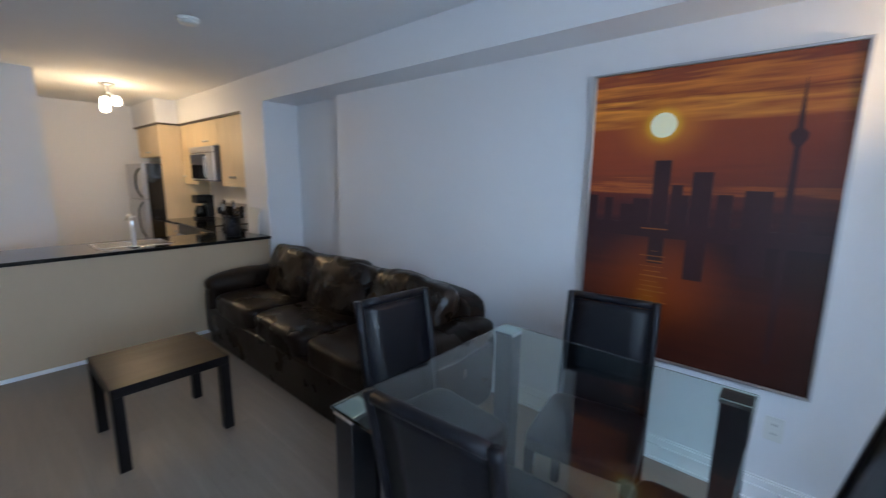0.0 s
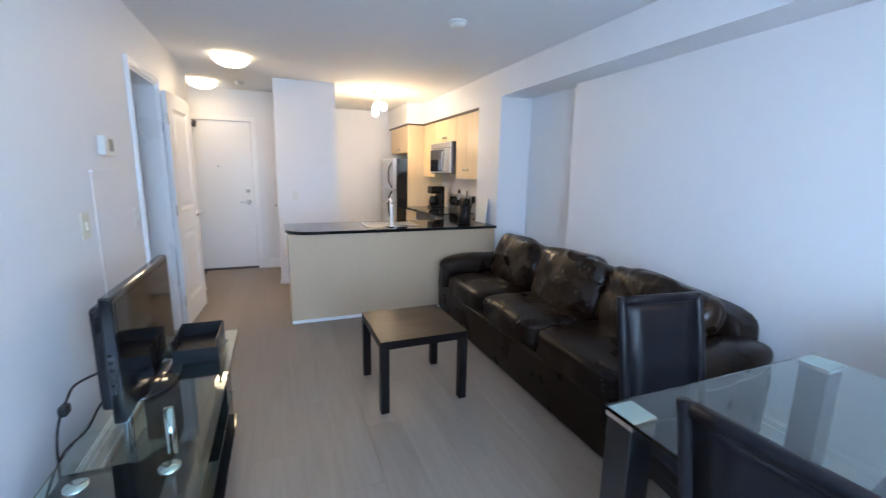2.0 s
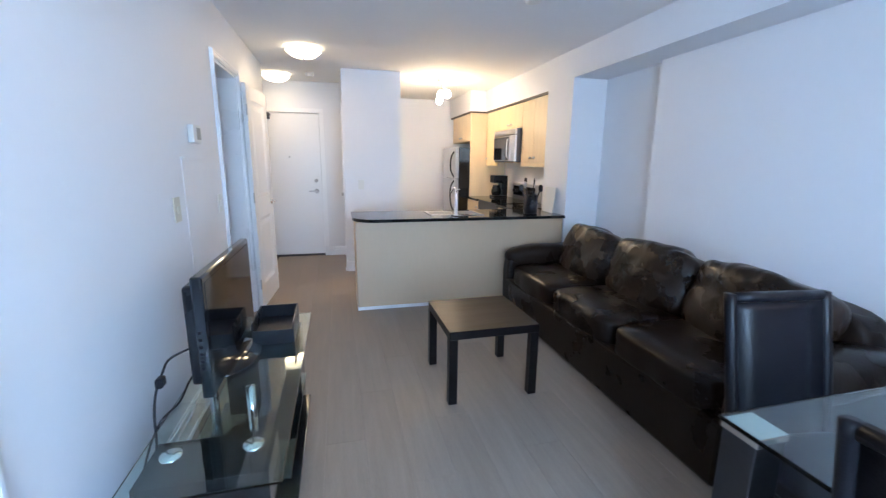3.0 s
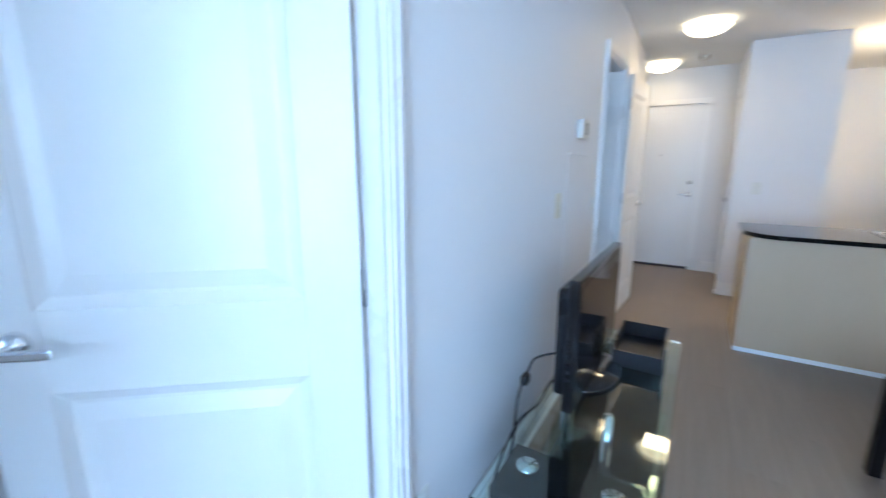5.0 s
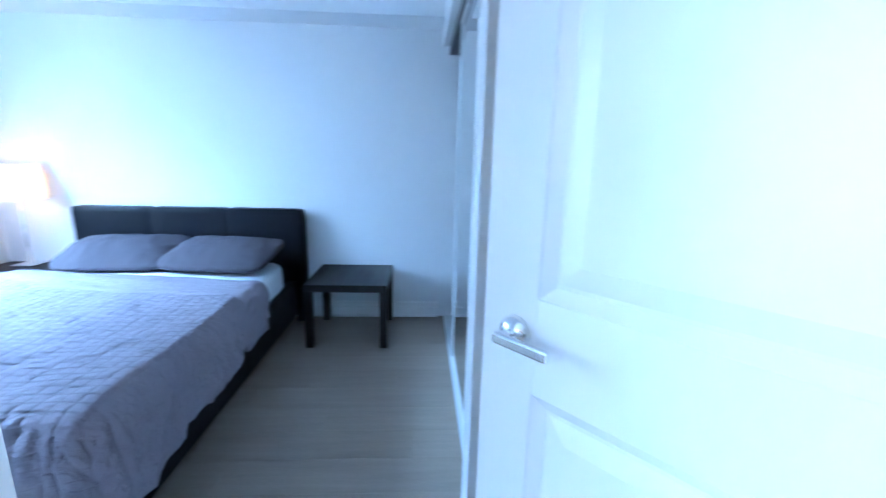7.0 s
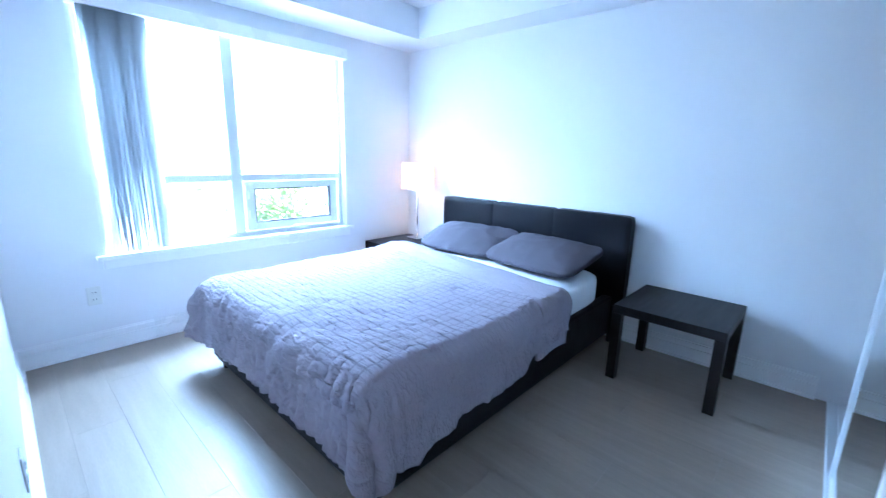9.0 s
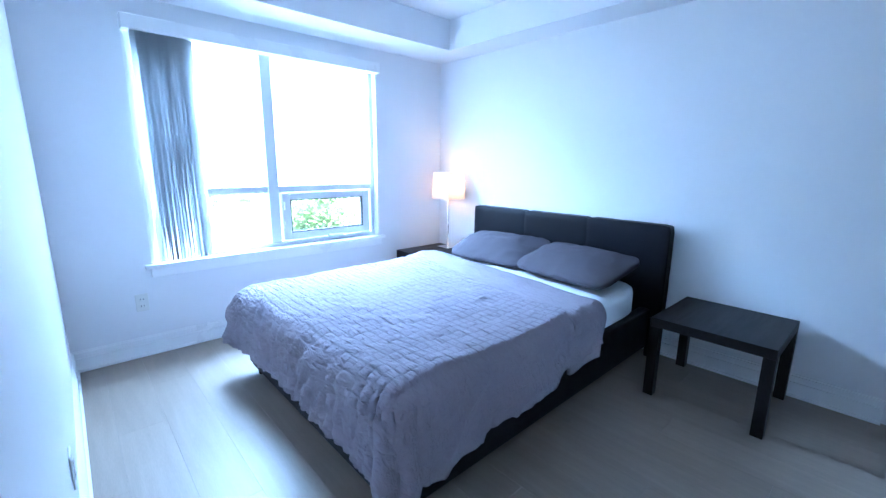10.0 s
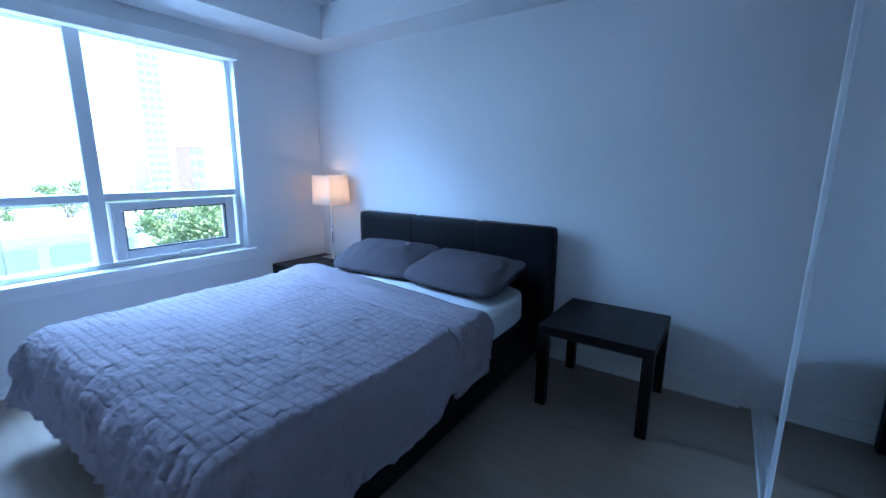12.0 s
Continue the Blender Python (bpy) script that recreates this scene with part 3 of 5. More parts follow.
# ---- closet with sliding mirror doors ----
closet = thing("closet_doors", pose(-3.107, -3.235, 0), "mirrored sliding closet doors, partly open, on a floor track", "closet door")
part("track", boxes((0, -0.045, 0, 1.925, 0.055, 0.006), (0, -0.042, 0.006, 1.925, -0.036, 0.018), (0, -0.002, 0.006, 1.925, 0.004, 0.018),
                    (0, 0.046, 0.006, 1.925, 0.052, 0.018)), WINFRAME, closet, "white metal floor track")
part("top_track", boxes((0, -0.045, 2.032, 1.925, 0.055, 2.075)), GUNMETAL, closet, "dark metal top track")
for x0, x1, y in ((0.775, 1.78, -0.022), (0.83, 1.92, 0.024)):
    leaf = part("mirror_door", boxes((x0 + 0.014, y - 0.004, 0.034, x1 - 0.008, y + 0.004, 2.016)), MIRROR, closet, "tall frameless-looking mirror panel")
    part("door_frame", boxes((x0, y - 0.012, 0.02, x0 + 0.016, y + 0.012, 2.03), bevel=0.002, segments=1), WINFRAME, leaf)
    part("door_frame", boxes((x1 - 0.009, y - 0.008, 0.02, x1, y + 0.008, 2.03), bevel=0.002, segments=1), WINFRAME, leaf)
    part("door_frame", boxes((x0 + 0.016, y - 0.010, 0.02, x1 - 0.016, y + 0.010, 0.036)), TRIM, leaf)
    part("door_frame", boxes((x0 + 0.016, y - 0.010, 2.014, x1 - 0.016, y + 0.010, 2.03)), TRIM, leaf)

# ---- small tables ----


def side_table(m, label, group="", first=[None]):
    if first[0]:
        t = copy_thing(first[0], m)
        return tagged(t, label)
    t = thing("side_table", m, label, "side table", "square side tables")
    part("tabletop", boxes((-0.275, -0.275, 0.40, 0.275, 0.275, 0.45), bevel=0.002, segments=1), BLACKWOOD, t)
    for sx in (-1, 1):
        for sy in (-1, 1):
            part("leg", boxes((sx * 0.275, sy * 0.275, 0, sx * 0.225, sy * 0.225, 0.40), bevel=0.0015, segments=1), BLACKWOOD, t)
    first[0] = t
    return t


side_table(pose(1.637, -1.422, 0, 0, 0, 0.5), "square black-brown wooden coffee table before the sofa")
side_table(pose(-2.777, -3.972, 0, 0, 0, -0.5), "square black-brown wooden bedside table, empty top")
side_table(pose(-2.775, -6.30, 0), "square black-brown wooden bedside table holding a lamp")

# ---- bed ----
bed = thing("bed", pose(-3.06, -5.19, 0), "dark leatherette platform bed with padded headboard", "bed")
hw = 0.82
for i in range(3):
    y0 = -hw + i * 2 * hw / 3
    bm = cushion(0.085, 2 * hw / 3 + 0.022, 0.62, 0.0, 26, 0.0015, 14, i, 12, (0.045, y0 + hw / 3, 0.58))
    part("headboard", bm, BEDHIDE, bed, "padded dark leatherette panel", True)
part("headboard_base", boxes((0.01, -hw, 0.0, 0.08, -hw + 0.07, 0.30), (0.01, hw - 0.07, 0.0, 0.08, hw, 0.30), (0.015, -hw + 0.07, 0.12, 0.075, hw - 0.07, 0.29), bevel=0.004), BEDHIDE, bed)
part("side_rail", boxes((0.09, 0.70, 0.07, 2.12, 0.765, 0.34), bevel=0.012), BEDHIDE, bed)
part("side_rail", boxes((0.09, -0.765, 0.07, 2.12, -0.70, 0.34), bevel=0.012), BEDHIDE, bed)
part("foot_rail", boxes((2.06, -0.70, 0.07, 2.125, 0.70, 0.34), bevel=0.012), BEDHIDE, bed)
for y in (-0.70, 0.70):
    part("leg", rod((2.07, y, 0), (2.07, y, 0.08), 0.022, 0.03), BLACKWOOD, bed)
part("slat_base", boxes((0.10, -0.70, 0.24, 2.06, 0.70, 0.27)), BLACKWOOD, bed)

mattress = cushion(2.0, 1.46, 0.26, 0.02, 9, 0.003, 5, 3, 20, (-3.06 + 1.10, -5.19, 0.385))
tagged(part("mattress", mattress, SHEET, smooth=True), "mattress in a white fitted sheet on the bed", "mattress")


def duvet():
    """A quilted cover laid over the mattress: flat on top, hanging with folds at the foot and the sides."""
    x_head, x_foot = 0.60, 2.14      # from the headboard
    half, top = 0.785, 0.532
    nu, nv = 430, 340
    side, foot = 0.33, 0.30
    us = np.linspace(x_head, x_foot + foot, nu)
    vs = np.linspace(-half - side, half + side, nv)
    verts, faces = [], []
    r, plan = 0.070, 0.105     # the rounding over the edge, and of the corners seen from above
    arc = r * math.pi / 2

    def bend(d):
        """How far out and down the cloth lies, d metres past the start of the rounding."""
        if d <= plan - r:
            return d, 0.0
        e = d - (plan - r)
        if e < arc:
            return plan - r + r * math.sin(e / r), r * (1 - math.cos(e / r))
        return plan, r + e - arc

    for u0 in us:
        for v in vs:
            sgn = 1 if v > 0 else -1
            # the head end lies askew
            u = u0 + (0.135 * (min(max(v, -half), half) + 0.75) + 0.05) * max(0.0, 1 - (u0 - x_head) / 0.7)
            dx = max(0.0, u - (x_foot - plan))
            dy = max(0.0, abs(v) - (half - plan))
            # the side hangs short by the head and longer towards the foot
            if v > 0:
                reach = 0.42 + 0.56 * min(1.0, max(0.0, (u - 0.75) / 1.25))
                dy = dy if dy < plan else plan + (dy - plan) * reach
            d = math.hypot(dx, dy)
            out, drop = bend(d)
            cx, cy = (dx / d, dy / d) if d > 0 else (0.0, 0.0)
            corner = 2 * cx * cy
            drop *= 1 - 0.20 * corner
            out += 0.040 * corner * min(1.0, drop / 0.12)
            x = min(u, x_foot - plan) + out * cx
            y = sgn * (min(abs(v), half - plan) + out * cy)
            z = top - drop
            # folds that grow on the way down, deepest where the corner gathers
            if drop > 0:
                turn = math.atan2(dx, dy) if d > 0 else 0.0
                along = (v * sgn if dx > dy else -u) + turn * 0.5
                seed = 3.1 * sgn + 0.4
                f = noise.noise(Vector((along * 4.5 + drop * 0.8, seed, drop * 1.1)))
                g = noise.noise(Vector((along * 12.0, seed + 1.7, drop * 2.0)))
                k = 1.0 - abs(noise.noise(Vector((along * 6.5 + drop * 5.0, seed + 4.4, drop * 2.5)))) * 2.2
                amp = min(1.0, drop / 0.22)
                push = (0.032 * f + 0.010 * g + 0.018 * max(0.0, k) ** 2 + 0.016) * amp
                push += 0.024 * corner * amp * (0.8 + math.sin(turn * 13.0 + drop * 4.0))
                # slanting pulls from the top edge towards the corner
                push += 0.010 * min(1.0, drop / 0.1) * max(0.0, 1 - 2.4 * abs(noise.noise(Vector((along * 3.0 + drop * 7.0, drop * 6.0 - along * 3.0, seed)))))
                # fine gathers below the stitched field, strongest by the corner
                gather = 0.5 + 0.8 * corner + (0.5 if dx > dy else 0.0)
                push += 0.013 * gather * min(1.0, drop / 0.06) * noise.noise(Vector((along * 26.0 + 3.0 * f, seed, drop * 3.5)))
                push += 0.010 * gather * min(1.0, drop / 0.08) * max(0.0, 1 - 2.8 * abs(noise.noise(Vector((along * 9.0 + drop * 9.0, drop * 5.0, seed + 7.0)))))
                x += push * cx
                y += sgn * push * cy
            # uneven hem
            edge = max(0.0, (drop - 0.26) / 0.2)
            z += edge * 0.02 * noise.noise(Vector((u * 4, v * 4, 0.3)))
            # quilting: a field of stitched cells, with a plain border
            inside = 0.84 < u < x_foot + 0.08 and abs(v) < half - 0.04
            if inside:
                wob = 0.003 * noise.noise(Vector((u * 7, v * 7, 2.0)))
                a = abs(math.sin(math.pi * (u + wob + 0.005 * noise.noise(Vector((u * 5, v * 15, 0)))) / 0.042))
                b = abs(math.sin(math.pi * (v + wob) / 0.050))
                h = 0.0068 * (0.85 + 0.8 * noise.noise(Vector((u * 16, v * 9, 3)))) * min(a ** 0.35, 0.12 + 0.88 * b ** 0.35)
                # puckers that run across the bed between the stitched rows
                rough = 0.7 + 0.9 * max(0.0, noise.noise(Vector((u * 2.0, v * 2.0, 11.0))))
                h += 0.0048 * rough * noise.noise(Vector((u * 52 + 4 * noise.noise(Vector((u * 5, v * 6, 1))), v * 6.5, 6.0)))
                h += 0.0026 * rough * (1 - 2 * abs(noise.noise(Vector((u * 30 + v * 4, v * 7, 14.0)))))
                z += h * (1 if drop < 0.02 else 0.35)
                x += h * 0.8 * cx * min(1.0, drop / 0.02)
                y += sgn * h * 0.8 * cy * min(1.0, drop / 0.02)
            z += 0.012 * noise.noise(Vector((u * 2.3, v * 2.6, 5.0))) + 0.005 * noise.noise(Vector((u * 9, v * 8, 1.0))) + 0.004 * (1 - 2 * abs(noise.noise(Vector((u * 7 + v * 4, v * 6, 8.0)))))
            verts.append((x, y, z if z > 0.09 else 0.03 + 0.06 * math.exp((z - 0.09) / 0.06)))
    for i in range(nu - 1):
        for j in range(nv - 1):
            a = i * nv + j
            faces.append((a, a + nv, a + nv + 1, a + 1))
    me = bpy.data.meshes.new("duvet")
    me.from_pydata(verts, [], faces)
    # an under-side 12 mm below, and the hem that joins the two
    normals = [v.normal.copy() for v in me.vertices]
    flip = -1 if normals[len(normals) // 2].z < 0 else 1
    n = len(verts)
    under = [tuple(Vector(p) - q * (0.012 * flip)) for p, q in zip(verts, normals)]
    faces += [tuple(n + k for k in reversed(f)) for f in faces]
    rim = [j for j in range(nv)] + [i * nv + nv - 1 for i in range(1, nu)] + [(nu - 1) * nv + j for j in range(nv - 2, -1, -1)] + [i * nv for i in range(nu - 2, 0, -1)]
    faces += [(rim[k], rim[k - 1], n + rim[k - 1], n + rim[k]) for k in range(len(rim))]
    bpy.data.meshes.remove(me)
    me = bpy.data.meshes.new("duvet")
    me.from_pydata(verts + under, [], faces)
    bm = bmesh.new()
    bm.from_mesh(me)
    bpy.data.meshes.remove(me)
    if flip < 0:
        bmesh.ops.reverse_faces(bm, faces=bm.faces)
    return bm


cover = thing("duvet", pose(-3.06, -5.19, 0), "grey-lilac quilted duvet spread over the bed", "duvet")
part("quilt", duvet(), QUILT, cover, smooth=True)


def fold_back():
    """The turned-back top band of the cover."""
    bm, rows = bmesh.new(), []
    half, r = 0.795, 0.05
    for i in range(13):
        s = i / 12
        row = []
        for j in range(121):
            v = (j / 120 - 0.5) * 2 * (half + 0.27)
            d = max(0, abs(v) - (half - r))
            arc = r * math.pi / 2
            oy, oz = (r * math.sin(d / r), r * (1 - math.cos(d / r))) if d < arc else (r, r + d - arc)
            y = (1 if v > 0 else -1) * (min(abs(v), half - r) + oy * 1.0)
            z = 0.556 - oz + 0.012 * math.sin(math.pi * s) + 0.010 * noise.noise(Vector((s * 3, v * 4, 9))) + 0.004 * noise.noise(Vector((s * 5, v * 13, 2)))
            x = 0.61 + 0.135 * (min(max(v, -half), half) + 0.75) + 0.29 * s + 0.012 * noise.noise(Vector((v * 3, s, 4))) + 0.10 * max(0, d - 0.02)
            y += (1 if v > 0 else -1) * (0.02 + 0.022 * noise.noise(Vector((s * 2.6, d * 5, 12)))) * min(1, d / 0.1)
            row.append(bm.verts.new((x, y, z)))
        rows.append(row)
    for a, b in zip(rows, rows[1:]):
        for j in range(120):
            bm.faces.new((a[j], b[j], b[j + 1], a[j + 1]))
    bmesh.ops.recalc_face_normals(bm, faces=bm.faces)
    bmesh.ops.solidify(bm, geom=list(bm.faces), thickness=0.02)
    return bm


part("turned_band", fold_back(), DUVET, cover, "plain turned-back band", smooth=True)


def pillow(m, seed, label):
    bm = cushion(0.50, 0.76, 0.135, 0.30, 4.2, 0.010, 8, seed, 34)
    for v in bm.verts:
        ex, ey = abs(v.co.x) / 0.25, abs(v.co.y) / 0.38
        # the corners draw out into points, the rim is flat
        v.co.z *= max(0.10, (1 - max(0, ex - 0.15) ** 1.8 * 0.95) * (1 - max(0, ey - 0.3) ** 2.2 * 1.3))
        v.co.x *= 1 - 0.07 * (1 - min(1, ey) ** 2)
        v.co.y *= 1 - 0.05 * (1 - min(1, ex) ** 2)
        n = noise.noise(Vector((v.co.x * 6 + seed, v.co.y * 14, 0)))
        k = 1 - 2.2 * abs(noise.noise(Vector((v.co.x * 5 + v.co.y * 7 + seed * 2, v.co.y * 4 - v.co.x * 6, seed))))
        v.co.z += (0.005 * n + 0.009 * max(0.0, k)) * (1 if v.co.z > 0 else 0.3)
    ob = part("pillow", bm, PILLOW, smooth=True)
    ob.matrix_world = m
    return tagged(ob, label, "pillow", "pillows on the bed")


pillow(pose(-2.71, -5.50, 0.612, 0, 17, 5), 2, "grey pillow against the headboard by the lamp")
pillow(pose(-2.67, -4.82, 0.618, 0, 15, -7), 5, "grey pillow against the headboard by the empty table")

# ---- bedside lamp ----
tl = thing("table_lamp", pose(-2.96, -6.35, 0.45), "lit table lamp with square linen shade and chrome stem", "lamp")
part("base", boxes((-0.075, -0.075, 0, 0.075, 0.075, 0.012), bevel=0.003), CHROME, tl)
part("stem", rod((0, 0, 0.012), (0, 0, 0.56), 0.008), CHROME, tl, smooth=True)
s0, s1 = 0.112, 0.105
bm = bmesh.new()
lo = [bm.verts.new((x * s0, y * s0, 0.475)) for x, y in ((-1, -1), (1, -1), (1, 1), (-1, 1))]
hi = [bm.verts.new((x * s1, y * s1, 0.725)) for x, y in ((-1, -1), (1, -1), (1, 1), (-1, 1))]
for k in range(4):
    bm.faces.new((lo[k], lo[(k + 1) % 4], hi[(k + 1) % 4], hi[k]))
bmesh.ops.solidify(bm, geom=list(bm.faces), thickness=0.002)
part("shade", bm, SHADE, tl, "white linen shade")
part("shade_ring", boxes((-0.10, -0.003, 0.56, 0.10, 0.003, 0.564), (-0.003, -0.10, 0.56, 0.003, 0.10, 0.564)), CHROME, tl)

# ---- sofa ----
sofa = thing("sofa", pose(2.30, -1.42, 0), "three-seat dark brown leather sofa with rolled arms", "sofa")
L = 1.32
part("base", boxes((0.0, -L + 0.16, 0.012, 0.88, L - 0.16, 0.31), bevel=0.018), LEATHER, sofa, smooth=False)
part("back_frame", cushion(0.24, 2 * L - 0.30, 0.62, 0.0, 8, 0.006, 5, 4, 18, (0.82, 0, 0.43)), LEATHER, sofa, smooth=True)
for s, sd in ((1, 1), (-1, 2)):
    arm = part("arm", cushion(0.86, 0.17, 0.50, 0.0, 8, 0.006, 5, sd, 16, (0.44, s * (L - 0.12), 0.28)), LEATHER, sofa, smooth=True)
    bm = cushion(0.90, 0.25, 0.22, 0.0, 2.6, 0.009, 8, sd + 4, 18, (0.45, s * (L - 0.125), 0.515))
    part("arm_roll", bm, LEATHER, arm, smooth=True)
cw = (2 * L - 0.46) / 3
for i in range(3):
    y = (i - 1) * cw
    part("seat_cushion", cushion(0.66, cw - 0.002, 0.20, 0.06, 6, 0.010, 6, 10 + i, 22, (0.33, y, 0.37)), LEATHER, sofa, smooth=True)
    bm = cushion(0.24, cw + 0.04, 0.47, 0.0, 3.8, 0.024, 6.5, 20 + i, 34, (0, 0, 0))
    for v in bm.verts:
        v.co.x += 0.05 * (1 - (v.co.y / (cw / 2)) ** 2) * (-1 if v.co.x < 0 else 0)
    bmesh.ops.transform(bm, matrix=pose(0.61, y, 0.605, 0, 16, (-4, 3, -2)[i]), verts=list(bm.verts))
    part("back_cushion", bm, CREASED, sofa, smooth=True)
for x in (0.08, 0.80):
    for y in (-L + 0.12, L - 0.12):
        part("foot", rod((x, y, 0), (x, y, 0.06), 0.022, 0.03), BLACKWOOD, sofa)

# ---- dining set ----
table = thing("dining_table", pose(2.235, -3.54, 0), "square glass dining table on four dark metal legs", "dining table")
W = 0.515
part("tabletop", boxes((-W, -W, 0.742, W, W, 0.754), bevel=0.003), TABLEGLASS, table, "clear glass top").visible_shadow = False
for sx in (-1, 1):
    for sy in (-1, 1):
        leg = part("leg", boxes((sx * (W - 0.01), sy * (W - 0.01), 0, sx * (W - 0.10), sy * (W - 0.10), 0.722), bevel=0.002, segments=1), GUNMETAL, table, "square dark metal leg")
        part("cap", boxes((sx * (W - 0.006), sy * (W - 0.006), 0.7225, sx * (W - 0.104), sy * (W - 0.104), 0.7405), bevel=0.002, segments=1), CHROME, leg, "bright square metal cap")


def dining_chair(m, label, first=[None]):
    """Local: the seat faces +y, the back stands at y = 0."""
    if first[0]:
        return tagged(copy_thing(first[0], m), label)
    c = thing("dining_chair", m, label, "dining chair", "chairs round the table")
    part("seat", cushion(0.41, 0.43, 0.06, 0.05, 9, 0.002, 8, 3, 12, (0, 0.225, 0.45)), BLACKHIDE, c, smooth=True)
    def lean(z):
        return -0.10 * max(0.0, (z - 0.45) / 0.53) ** 1.2

    # a thin padded core with a raised, rolled border on both faces
    z0, z1, rows = 0.44, 0.955, 18
    outer, border = 0.198, 0.034
    bm, grid = bmesh.new(), []
    for i in range(rows + 1):
        z = z0 + (z1 - border - z0) * i / rows
        grid.append([bm.verts.new((0.166 * k, lean(z) + 0.003 * (1 - k * k), z)) for k in (-1, -0.5, 0, 0.5, 1)])
    for a, b in zip(grid, grid[1:]):
        for k in range(4):
            bm.faces.new((a[k], a[k + 1], b[k + 1], b[k]))
    bmesh.ops.recalc_face_normals(bm, faces=bm.faces)
    bmesh.ops.solidify(bm, geom=list(bm.faces), thickness=0.014)
    back = part("backrest", bm, BLACKHIDE, c, smooth=True)
    section = [(0.0, -0.006), (0.006, -0.015), (0.017, -0.019), (0.028, -0.017), (0.034, -0.008), (0.034, 0.008), (0.028, 0.017), (0.017, 0.019), (0.006, 0.015), (0.0, 0.006)]

    def border_run(name, centres, outward):
        """A padded strip: its section swept along centres, its outer side turned outward."""
        bm, rings = bmesh.new(), []
        for p in centres:
            rings.append([bm.verts.new((p[0] + outward[0] * (a - border), p[1] - 0.007 + b, p[2] + outward[1] * (a - border))) for a, b in section])
        m = len(section)
        for a, b in zip(rings, rings[1:]):
            for k in range(m):
                bm.faces.new((a[k], a[(k + 1) % m], b[(k + 1) % m], b[k]))
        bm.faces.new(rings[0])
        bm.faces.new(rings[-1][::-1])
        bmesh.ops.recalc_face_normals(bm, faces=bm.faces)
        part(name, bm, BLACKHIDE, back, "shiny padded black border", smooth=True)

    heights = [z0 + (z1 - z0 - 0.004) * i / rows for i in range(rows + 1)]
    for sx in (-1, 1):
        border_run("border", [(sx * outer, lean(z), z) for z in heights], (sx, 0))
    border_run("border", [(x, lean(z1) + 0.003, z1) for x in (-0.166, -0.08, 0, 0.08, 0.166)], (0, 1))
    for sx in (-1, 1):
        part("leg", boxes((sx * 0.198, -0.012, 0, sx * 0.160, 0.026, 0.445), bevel=0.004), BLACKHIDE, c)
        part("leg", boxes((sx * 0.198, 0.38, 0, sx * 0.160, 0.418, 0.43), bevel=0.004), BLACKHIDE, c)
        part("seat_frame", boxes((sx * 0.194, 0.026, 0.37, sx * 0.166, 0.38, 0.425)), BLACKHIDE, c)
    first[0] = c
    return c


dining_chair(pose(2.24, -2.835, 0, 0, 0, 173), "black leatherette high-back dining chair between table and sofa")
dining_chair(pose(2.815, -3.50, 0, 0, 0, 99), "black leatherette high-back dining chair under the picture")
dining_chair(pose(1.752, -3.505, 0, 0, 0, -86), "black leatherette high-back dining chair pushed in to the table")
dining_chair(pose(2.24, -4.22, 0, 0, 0, 0), "black leatherette high-back dining chair on the window side")

# ---- floor lamp in the window corner ----
fl = thing("floor_lamp", pose(3.10, -4.72, 0), "lit black torchiere floor lamp in the window corner", "lamp")
part("base", lathe([(0.13, 0.0), (0.13, 0.012), (0.11, 0.022), (0.02, 0.034), (0.013, 0.04)], 32), BLACKPLASTIC, fl, smooth=True)
part("pole", rod((0, 0, 0.035), (0, 0, 1.70), 0.0125), BLACKPLASTIC, fl, smooth=True)
bm = bmesh.new()
rings = [[bm.verts.new((r * math.cos(2 * math.pi * k / 36), r * math.sin(2 * math.pi * k / 36), z)) for k in range(36)]
         for r, z in ((0.014, 1.69), (0.06, 1.705), (0.11, 1.735), (0.145, 1.775), (0.14, 1.775), (0.105, 1.740), (0.055, 1.712), (0.012, 1.70))]
for a, b in zip(rings, rings[1:]):
    for k in range(36):
        bm.faces.new((a[k], a[(k + 1) % 36], b[(k + 1) % 36], b[k]))
bmesh.ops.recalc_face_normals(bm, faces=bm.faces)
part("bowl", bm, BLACKPLASTIC, fl, "black uplighter bowl", smooth=True)

# ---- picture ----


